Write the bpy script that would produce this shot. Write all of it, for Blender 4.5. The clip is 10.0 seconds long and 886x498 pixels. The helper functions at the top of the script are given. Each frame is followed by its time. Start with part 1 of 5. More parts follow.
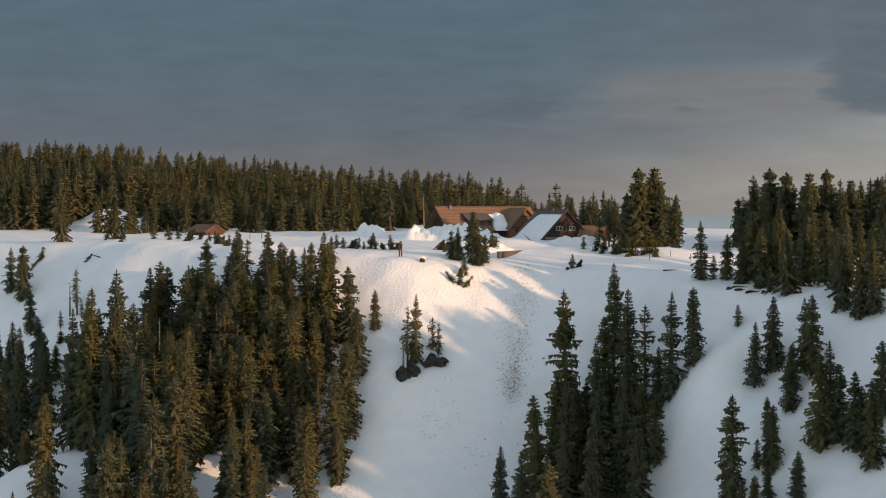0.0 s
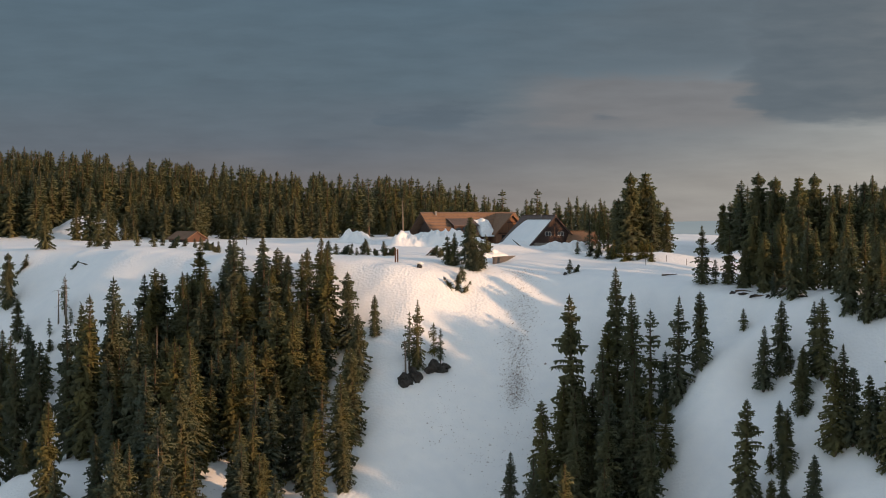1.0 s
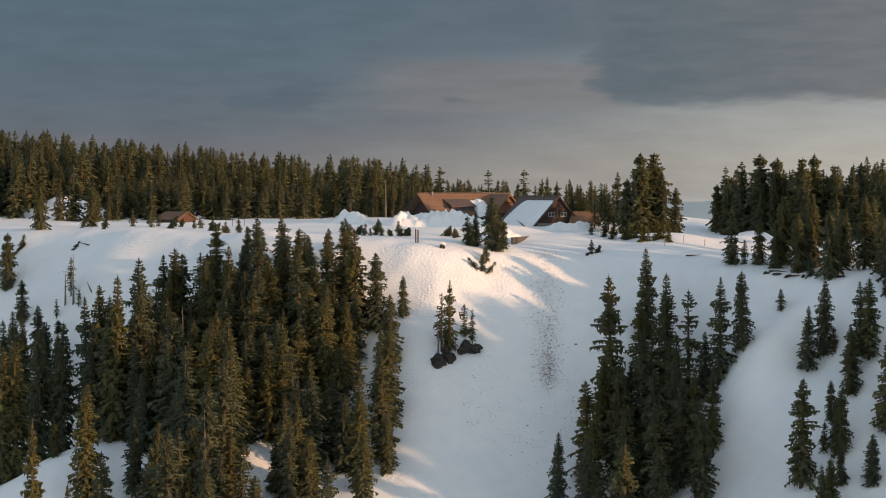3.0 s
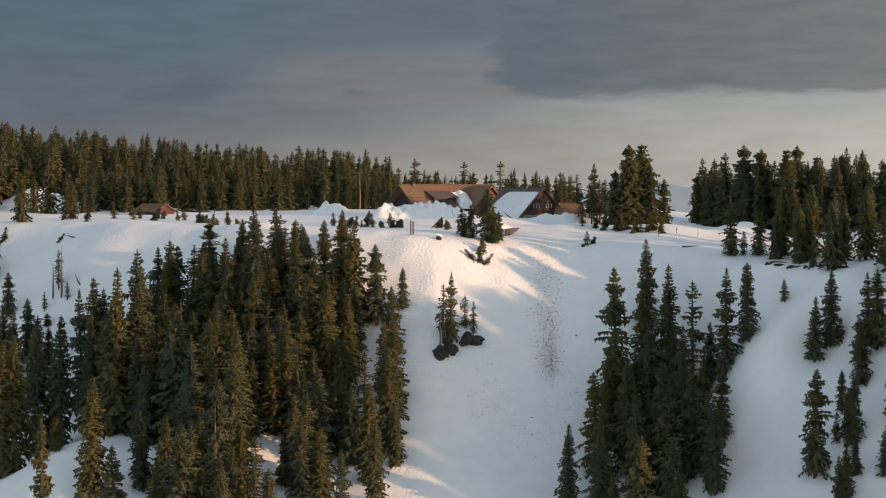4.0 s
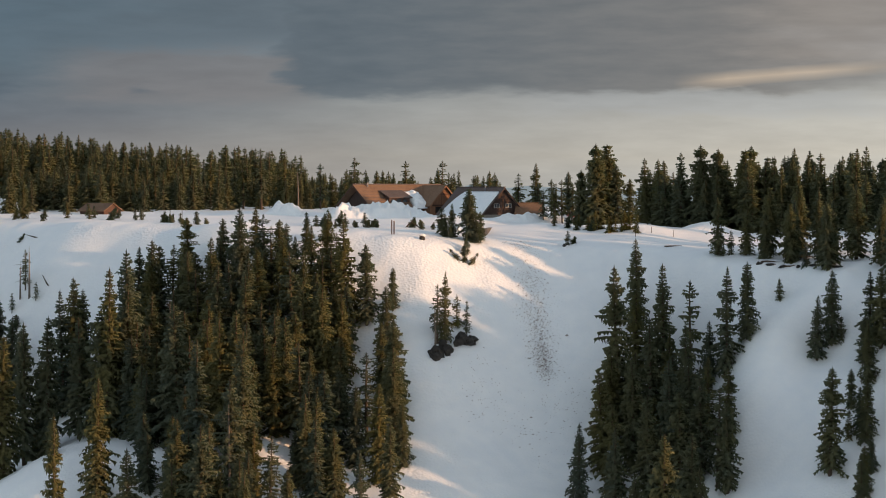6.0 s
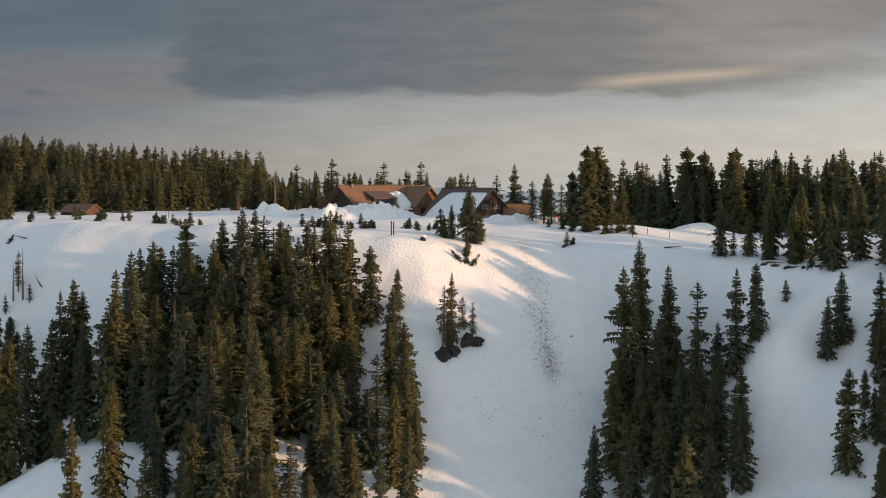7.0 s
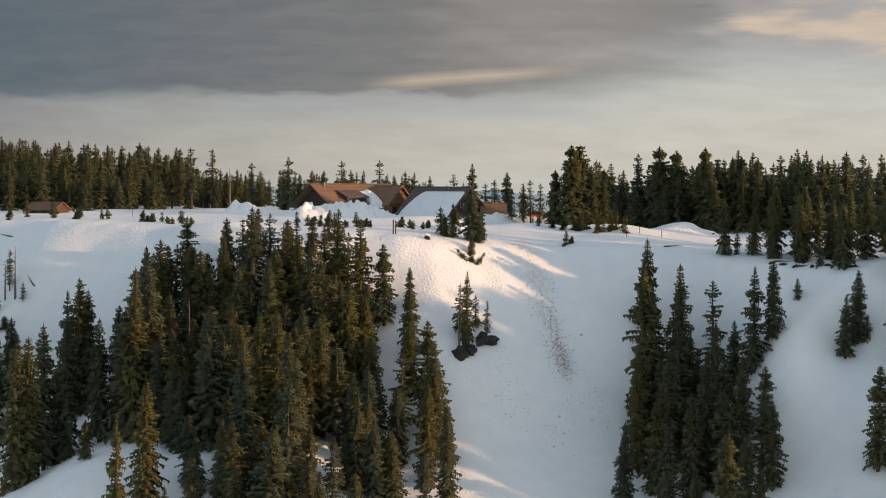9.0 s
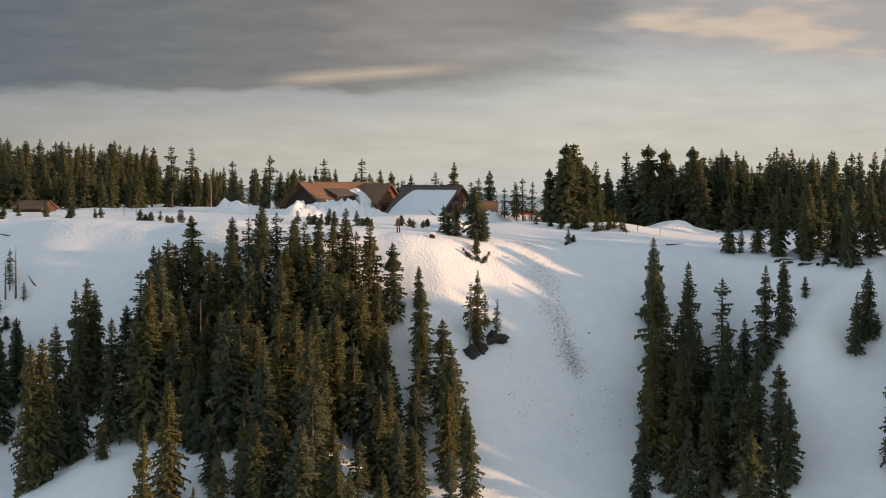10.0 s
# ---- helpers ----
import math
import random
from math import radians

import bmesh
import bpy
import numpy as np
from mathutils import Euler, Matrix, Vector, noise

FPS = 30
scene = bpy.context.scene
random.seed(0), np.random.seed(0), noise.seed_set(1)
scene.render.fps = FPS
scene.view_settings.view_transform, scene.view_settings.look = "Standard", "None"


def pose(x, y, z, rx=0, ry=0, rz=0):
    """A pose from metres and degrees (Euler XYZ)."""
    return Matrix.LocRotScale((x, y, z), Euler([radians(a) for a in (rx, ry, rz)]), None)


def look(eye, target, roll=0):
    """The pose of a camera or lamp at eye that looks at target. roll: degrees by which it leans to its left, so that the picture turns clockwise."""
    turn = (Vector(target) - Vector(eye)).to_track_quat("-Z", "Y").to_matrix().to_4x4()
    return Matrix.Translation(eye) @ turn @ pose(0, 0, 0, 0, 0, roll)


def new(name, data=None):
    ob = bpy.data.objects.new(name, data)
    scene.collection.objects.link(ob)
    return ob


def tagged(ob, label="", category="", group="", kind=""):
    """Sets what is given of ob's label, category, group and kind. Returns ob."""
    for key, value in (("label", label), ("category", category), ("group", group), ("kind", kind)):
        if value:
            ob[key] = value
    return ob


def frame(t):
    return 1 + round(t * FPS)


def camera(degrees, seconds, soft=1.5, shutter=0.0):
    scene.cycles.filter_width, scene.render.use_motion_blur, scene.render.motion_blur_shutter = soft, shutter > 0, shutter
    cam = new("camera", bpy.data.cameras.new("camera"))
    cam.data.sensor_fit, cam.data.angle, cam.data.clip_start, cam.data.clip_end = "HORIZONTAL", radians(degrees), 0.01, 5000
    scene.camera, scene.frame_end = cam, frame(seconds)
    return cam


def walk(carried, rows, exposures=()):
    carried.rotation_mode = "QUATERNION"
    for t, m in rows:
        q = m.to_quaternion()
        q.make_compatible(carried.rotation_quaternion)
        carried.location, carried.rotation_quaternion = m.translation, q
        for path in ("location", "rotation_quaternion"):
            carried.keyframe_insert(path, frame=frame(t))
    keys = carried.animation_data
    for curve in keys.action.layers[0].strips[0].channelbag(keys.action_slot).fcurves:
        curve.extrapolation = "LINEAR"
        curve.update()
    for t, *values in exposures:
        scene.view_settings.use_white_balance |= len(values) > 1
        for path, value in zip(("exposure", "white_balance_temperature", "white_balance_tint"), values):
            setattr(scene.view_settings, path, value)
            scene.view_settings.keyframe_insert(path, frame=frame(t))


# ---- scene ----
cam = camera(20.5, 10.0, soft=1.0)
PATH = [
    (0, (103.28, -475.19, 34.30), (83.702, -377.143, 32.594), 0.09),
    (0.5, (95.32, -475.44, 34.21), (77.240, -377.102, 32.789), -0.06),
    (1, (86.67, -475.87, 33.61), (70.343, -377.221, 32.256), -0.10),
    (1.5, (78.27, -476.88, 33.56), (63.371, -378.003, 32.041), -0.17),
    (2, (69.17, -477.56, 33.68), (55.726, -378.479, 31.946), -0.15),
    (2.5, (59.99, -478.13, 33.47), (48.036, -378.862, 31.575), -0.04),
    (4, (30.56, -478.93, 33.07), (24.341, -379.153, 30.667), -0.09),
    (4.5, (20.78, -478.77, 33.15), (16.695, -378.885, 30.760), -0.05),
    (5, (11.00, -478.75, 32.86), (9.092, -378.793, 30.529), 0.01),
    (5.5, (0.57, -478.48, 33.11), (0.855, -378.513, 30.688), -0.00),
    (7, (-31.51, -475.58, 32.90), (-24.884, -375.829, 30.554), 0.05),
    (7.5, (-42.51, -474.60, 32.86), (-33.729, -375.016, 30.530), 0.09),
    (8, (-53.33, -473.15, 32.90), (-42.421, -373.771, 30.569), 0.13),
    (8.5, (-64.58, -472.05, 33.02), (-51.510, -372.939, 30.634), 0.20),
    (9, (-75.61, -470.60, 32.67), (-60.445, -371.784, 30.317), 0.21),
    (9.5, (-86.30, -468.93, 32.60), (-68.981, -370.473, 30.235), 0.21),
    (10, (-97.13, -466.89, 32.97), (-77.917, -368.785, 30.501), 0.18),
]
walk(cam, [(t, look(eye, target, roll)) for t, eye, target, roll in PATH])

# ---------------------------------------------------------------- light
SUN_AZ = math.atan2(0.87, -0.49)      # clockwise from +y: the low sun stands out over the lake side
SUN_EL = math.radians(7.0)
world = bpy.data.worlds.new("evening_sky")
scene.world = world
world.use_nodes = True
wn, wl = world.node_tree.nodes, world.node_tree.links


def sky_math(op, a, b=0.0, c=0.0, clamp=False):
    n = wn.new("ShaderNodeMath")
    n.operation, n.use_clamp = op, clamp
    for i, v in enumerate((a, b, c)):
        if isinstance(v, (int, float)):
            n.inputs[i].default_value = v
        else:
            wl.new(v, n.inputs[i])
    return n.outputs[0]


def sky_ramp(fac, stops):
    n = wn.new("ShaderNodeValToRGB")
    el = n.color_ramp.elements
    while len(el) < len(stops):
        el.new(0.5)
    for e, (p, c) in zip(el, stops):
        e.position, e.color = p, (*c, 1)
    wl.new(fac, n.inputs[0])
    return n.outputs[0]


def sky_mix(fac, a, b):
    n = wn.new("ShaderNodeMix")
    n.data_type = "RGBA"
    for sock, v in ((n.inputs[0], fac), (n.inputs[6], a), (n.inputs[7], b)):
        if isinstance(v, float):
            sock.default_value = v
        elif isinstance(v, tuple):
            sock.default_value = (*v, 1)
        else:
            wl.new(v, sock)
    return n.outputs[2]


sky = wn.new("ShaderNodeTexSky")
sky.sky_type, sky.sun_disc = "NISHITA", False
sky.sun_elevation, sky.sun_rotation = SUN_EL, SUN_AZ
sky.altitude, sky.dust_density = 2100, 2.0
tc = wn.new("ShaderNodeTexCoord")
sep = wn.new("ShaderNodeSeparateXYZ")
wl.new(tc.outputs["Generated"], sep.inputs[0])
az = sky_math("MULTIPLY", sky_math("ARCTAN2", sep.outputs[0], sep.outputs[1]), 57.2958)     # degrees from +y
el = sky_math("MULTIPLY", sky_math("ARCSINE", sep.outputs[2]), 57.2958)
# the cloud bank: lit haze near the horizon, grey-blue layers above, brighter towards the sunset
flat = wn.new("ShaderNodeCombineXYZ")
wl.new(sky_math("MULTIPLY", az, 0.17), flat.inputs[0])
wl.new(sky_math("MULTIPLY", el, 0.85), flat.inputs[1])
cl = wn.new("ShaderNodeTexNoise")
cl.inputs["Scale"].default_value, cl.inputs["Detail"].default_value, cl.inputs["Roughness"].default_value = 1.0, 5.0, 0.5
wl.new(flat.outputs[0], cl.inputs["Vector"])
wob = sky_math("SUBTRACT", cl.outputs[0], 0.5)
el2 = sky_math("MULTIPLY_ADD", wob, 1.1, el)
elr = sky_math("MULTIPLY_ADD", el2, 1 / 6.0, 0.05, clamp=True)
west = sky_ramp(elr, [(0.03, (0.205, 0.178, 0.168)), (0.16, (0.172, 0.166, 0.172)), (0.32, (0.130, 0.150, 0.176)), (0.55, (0.108, 0.150, 0.184)), (1.0, (0.096, 0.146, 0.188))])
east = sky_ramp(elr, [(0.02, (0.52, 0.52, 0.49)), (0.18, (0.585, 0.55, 0.475)), (0.45, (0.55, 0.545, 0.505)), (0.62, (0.43, 0.435, 0.44)), (1.0, (0.37, 0.365, 0.355))])


def sky_soft(a, b, x):
    n = wn.new("ShaderNodeMapRange")
    n.interpolation_type = "SMOOTHSTEP"
    n.inputs[1].default_value, n.inputs[2].default_value = a, b
    wl.new(x, n.inputs[0])
    return n.outputs[0]


def sky_all(*masks):
    out = masks[0]
    for m in masks[1:]:
        out = sky_math("MULTIPLY", out, m)
    return out


# billows: finer noise that frays the clouds' edges
fray = wn.new("ShaderNodeTexNoise")
fray.inputs["Scale"].default_value, fray.inputs["Detail"].default_value, fray.inputs["Roughness"].default_value = 3.6, 6.0, 0.55
wl.new(flat.outputs[0], fray.inputs["Vector"])
fr = sky_math("SUBTRACT", fray.outputs[0], 0.5)
azf = sky_math("MULTIPLY_ADD", fr, 2.2, az)
elf = sky_math("MULTIPLY_ADD", fr, 0.75, sky_math("MULTIPLY_ADD", wob, 0.5, el))
mid_fac = sky_math("SUBTRACT", 1.0, sky_math("MULTIPLY", sky_math("ADD", el2, 0.4), 0.21, clamp=True))
tow = sky_soft(-9.0, 20.0, sky_math("MULTIPLY_ADD", mid_fac, 7.0, sky_math("MULTIPLY_ADD", wob, 9.0, az)))
bank = sky_mix(tow, west, east)
# warm light under the layer, and a paler veil with a frayed top beside the heavy cloud
veil = sky_all(sky_soft(-8.6, -6.2, azf), sky_soft(-0.5, -2.6, azf), sky_soft(1.7, 2.3, elf), sky_soft(3.45, 3.0, elf))
bank = sky_mix(sky_math("MULTIPLY", veil, 0.55), bank, (0.205, 0.190, 0.190))
# small dark clouds adrift
for a0, a1, e0, e1, amount in ((-10.9, -8.2, 1.95, 2.62, 0.65), (-6.0, -4.9, 2.10, 2.52, 0.6), (-15.5, -12.6, 2.7, 3.3, 0.3), (-13.0, -11.0, 1.5, 1.95, 0.25)):
    spot = sky_all(sky_soft(a0, a0 + 0.35, azf), sky_soft(a1, a1 - 0.9, azf), sky_soft(e0, e0 + 0.22, elf), sky_soft(e1, e1 - 0.30, elf))
    bank = sky_mix(sky_math("MULTIPLY", spot, amount), bank, (0.098, 0.130, 0.162))
# one heavy grey layer with a level underside and a blunt end
lower_end = sky_soft(-2.7, -1.9, azf)
upper_end = sky_soft(-9.0, -3.0, sky_math("MULTIPLY_ADD", wob, 9.0, az))
blunt = sky_math("MAXIMUM", lower_end, sky_math("MULTIPLY", sky_math("MULTIPLY", upper_end, 0.75), sky_soft(3.2, 3.75, elf)))
far_end = sky_soft(13.0, 5.5, sky_math("MULTIPLY_ADD", wob, 12.0, sky_math("MULTIPLY_ADD", el, -1.1, az)))
heavy = sky_all(sky_soft(2.02, 2.42, elf), far_end, blunt)
grey = sky_mix(sky_soft(-3.0, 10.0, sky_math("MULTIPLY_ADD", fr, 6.0, az)), (0.112, 0.142, 0.168), (0.195, 0.190, 0.185))
bank = sky_mix(sky_math("MULTIPLY", heavy, 0.92), bank, grey)
# a blue gap under it, then a thin lit streak and soft warm puffs on the sunset side
gap_band = sky_all(sky_soft(1.55, 1.95, elf), sky_soft(2.35, 2.1, elf), sky_soft(2.0, 5.0, az), sky_soft(14.0, 10.0, az))
bank = sky_mix(sky_math("MULTIPLY", gap_band, 0.40), bank, (0.335, 0.355, 0.375))
cl2 = wn.new("ShaderNodeTexNoise")
cl2.inputs["Scale"].default_value, cl2.inputs["Detail"].default_value = 1.7, 4.0
wl.new(flat.outputs[0], cl2.inputs["Vector"])
line = sky_math("ABSOLUTE", sky_math("SUBTRACT", el, sky_math("MULTIPLY_ADD", az, 0.086, sky_math("MULTIPLY_ADD", wob, 0.30, 1.86))))
streak = sky_math("SUBTRACT", 1.0, sky_math("MULTIPLY", line, sky_math("MULTIPLY_ADD", fr, 5.0, 5.0)), clamp=True)
span = sky_math("MULTIPLY", sky_math("MULTIPLY_ADD", az, 0.8, -5.4, clamp=True), sky_math("MULTIPLY_ADD", az, -0.4, 5.0, clamp=True))
bank = sky_mix(sky_math("MULTIPLY", sky_all(streak, span), 0.46), bank, (0.80, 0.62, 0.44))
glow_patch = sky_all(sky_soft(7.0, 10.5, azf), sky_soft(15.5, 12.0, azf), sky_soft(2.6, 3.2, elf))
bank = sky_mix(sky_math("MULTIPLY", glow_patch, 0.30), bank, (0.42, 0.36, 0.31))
puff_on = sky_all(sky_soft(14.6, 16.2, azf), sky_soft(3.05, 3.45, sky_math("MULTIPLY_ADD", az, 0.05, sky_math("MULTIPLY_ADD", fr, 0.5, sky_math("ADD", el, -0.85)))))
bank = sky_mix(sky_math("MULTIPLY", puff_on, 0.55), bank, (0.40, 0.365, 0.345))
puff = sky_all(puff_on, sky_soft(0.46, 0.66, cl2.outputs[0]))
bank = sky_mix(sky_math("MULTIPLY", puff, 0.75), bank, (0.68, 0.54, 0.41))
wisp = wn.new("ShaderNodeMapRange")
wisp.inputs[1].default_value, wisp.inputs[2].default_value, wisp.inputs[3].default_value, wisp.inputs[4].default_value = 0.32, 0.68, 0.94, 1.06
wl.new(fray.outputs[0], wisp.inputs[0])
tint = wn.new("ShaderNodeVectorMath")
tint.operation = "SCALE"
wl.new(bank, tint.inputs[0])
wl.new(wisp.outputs[0], tint.inputs["Scale"])
# clear evening sky everywhere else
clear = wn.new("ShaderNodeVectorMath")
clear.operation = "SCALE"
wl.new(sky.outputs[0], clear.inputs[0])
clear.inputs["Scale"].default_value = 0.21
ahead = wn.new("ShaderNodeMapRange")
ahead.interpolation_type = "SMOOTHSTEP"
ahead.inputs[1].default_value, ahead.inputs[2].default_value = 62.0, 32.0
wl.new(sky_math("ABSOLUTE", az), ahead.inputs[0])
low = wn.new("ShaderNodeMapRange")
low.interpolation_type = "SMOOTHSTEP"
low.inputs[1].default_value, low.inputs[2].default_value = 24.0, 9.0
wl.new(el, low.inputs[0])
glow_side = sky_soft(-0.9, 0.9, sky_math("MULTIPLY_ADD", sep.outputs[1], -0.45, sep.outputs[0]))
veiled = sky_mix(0.62, clear.outputs[0], sky_mix(glow_side, (0.45, 0.54, 0.61), (0.66, 0.70, 0.72)))      # thin high cloud, brighter towards the sunset
dome = wn.new("ShaderNodeMapRange")          # the evening sky is paler low down than overhead
dome.inputs[1].default_value, dome.inputs[2].default_value, dome.inputs[3].default_value, dome.inputs[4].default_value = 10.0, 70.0, 1.13, 0.78
wl.new(el, dome.inputs[0])
paled = wn.new("ShaderNodeVectorMath")
paled.operation = "SCALE"
wl.new(veiled, paled.inputs[0])
wl.new(dome.outputs[0], paled.inputs["Scale"])
both = sky_mix(sky_math("MULTIPLY", ahead.outputs[0], low.outputs[0]), paled.outputs[0], tint.outputs[0])
wl.new(both, wn["Background"].inputs[0])
wn["Background"].inputs["Strength"].default_value = 1.0

sun = new("sun", bpy.data.lights.new("sun", "SUN"))
sun.data.energy, sun.data.angle, sun.data.color = 4.9, radians(0.7), (1.0, 0.58, 0.31)
sun_dir = Vector((math.sin(SUN_AZ) * math.cos(SUN_EL), math.cos(SUN_AZ) * math.cos(SUN_EL), math.sin(SUN_EL)))
sun.matrix_world = look(sun_dir * 900, (0, 0, 0))

# ---------------------------------------------------------------- ground shape
def ease(a, b, x):
    u = np.clip((np.asarray(x, float) - a) / (b - a), 0, 1)
    return u * u * (3 - 2 * u)


def bump(x, y, cx, cy, sx, sy):
    return np.exp(-((x - cx) / sx) ** 2 - ((y - cy) / sy) ** 2)


def hash2(i, j, s):
    h = (i * 374761393 + j * 668265263 + s * 974634541) & 0xFFFFFFFF
    h = ((h ^ (h >> 13)) * 1274126177) & 0xFFFFFFFF
    return ((h ^ (h >> 16)) & 0xFFFF) / 65535.0


def soft_noise(x, y, size, s=0):
    """Smooth value noise, -1 to 1."""
    u, v = np.asarray(x, float) / size, np.asarray(y, float) / size
    i, j = np.floor(u).astype(np.int64), np.floor(v).astype(np.int64)
    f, g = u - i, v - j
    f, g = f * f * (3 - 2 * f), g * g * (3 - 2 * g)
    a, b, c, d = hash2(i, j, s), hash2(i + 1, j, s), hash2(i, j + 1, s), hash2(i + 1, j + 1, s)
    return (a * (1 - f) + b * f) * (1 - g) * 2 + (c * (1 - f) + d * f) * g * 2 - 1


# the rim: where the flat top breaks off towards the lake
RIM_X = np.array([-500, -140, -88, -60, -40, -22, -8, 0, 6, 14, 29, 46, 58, 67, 74, 88, 130, 500])
RIM_Y = np.array([230, 112, 78, 57, 45, 35, 30, 31, 33, 36, 38, 32, 14, 4, -3, -9, -22, -120])
RIM_Z = np.array([26, 26, 25.5, 25.2, 25, 24.7, 24.4, 24, 23.2, 22.4, 22, 21.8, 20.4, 18.8, 18.4, 19.5, 21, 22])
SMOOTH = [(-12, 1), (-6, 2), (0, 3), (6, 2), (12, 1)]


def rim(x):
    ry = sum(w * np.interp(x + o, RIM_X, RIM_Y) for o, w in SMOOTH) / 9
    rz = sum(w * np.interp(x + o, RIM_X, RIM_Z) for o, w in SMOOTH) / 9
    return ry, rz


def height(x, y):
    """The snow's height: rim, slope, gullies and spurs, the flat behind and the drifts on it."""
    x, y = np.asarray(x, float), np.asarray(y, float)
    ry, rz = rim(x)
    d = ry - y
    drop = 0.80 * (np.sqrt((d - 2) ** 2 + 9) + (d - 2)) / 2
    drop = drop - 0.42 * (np.sqrt((d - 52) ** 2 + 60) + (d - 52)) / 2
    back = np.maximum(-d, 0)
    z = rz - drop + (0.026 + 0.024 * ease(-8, 12, x)) * np.minimum(back, 75) + 0.012 * np.clip(back - 75, 0, 150)
    # spurs and gullies on the slope
    z = z + 4.0 * bump(x, y, -42, 14, 16, 14) + 3.0 * bump(x, y, -38, -40, 20, 24) + 2.0 * bump(x, y, -84, 56, 10, 12)
    z = z - 3.0 * bump(x, y, -80, 8, 12, 24) + 5.0 * bump(x, y, 60, -17, 9, 11) + 1.5 * bump(x, y, 13, 12, 6, 10)
    z = z - 6.5 * bump(x, y, -17, -4, 9, 24) + 10.5 * bump(x, y, -73, -22, 19, 24) + 4.0 * bump(x, y, -42, -22, 14, 12)
    z = z - 10.0 * bump(x, y, 46, -1, 8, 17) - 3.5 * bump(x, y, 73, -20, 7, 7) - 2.5 * bump(x, y, 67, -4, 5, 5)
    # unseen spur further along the shore, added with its trees to shade the gully
    z = z + 29 * bump(x, y, 130, -86, 21, 24) + 18 * bump(x, y, 144, -62, 20, 18)
    # hollow and lips along the rim; the rise at -46, 46 is added to cast shade
    z = z - 1.2 * bump(x, y, 9, 27, 6, 5) + 1.2 * bump(x, y, -78, 62, 14, 10) + 1.7 * bump(x, y, -46, 46, 12, 8)
    # drifts on the flat
    z = z + 2.2 * bump(x, y, 46, 62, 14, 13) + 1.9 * bump(x, y, 24, 66, 11, 7) + 2.5 * bump(x, y, 64, 76, 6, 4.5) + 0.5 * soft_noise(x, y, 2.2, 7) * bump(x, y, 64, 76, 7, 6)
    z = z + 5.5 * bump(x, y, -118, 166, 8, 7) + 1.2 * bump(x, y, 5, 88, 12, 6) + 1.2 * bump(x, y, 20, 100, 14, 9)
    # forest hill rising away from the lake
    z = z + 10 * ease(-40, -190, x) * ease(120, 260, y)
    # far country falls away
    z = z - 90 * ease(300, 800, y) * ease(-330, -60, x) - 90 * ease(430, 1000, y) * (1 - ease(-330, -60, x)) - 40 * ease(300, 1200, np.abs(x)) * ease(250, 700, y)
    z = z + 0.35 * soft_noise(x, y, 9, 1) + 0.16 * soft_noise(x, y, 3.1, 2) * ease(-6, 6, d + 8) + 0.5 * soft_noise(x, y, 31, 3) * ease(0, 30, d)
    # hummocks along the lip and faint flutes down the fall line
    z = z + 0.75 * soft_noise(x, y, 4.6, 11) * ease(48, 60, x) * np.exp(-((d - 2) / 7) ** 2) + 0.10 * soft_noise(x, y * 0.14, 2.1, 21) * ease(4, 22, d)
    return z

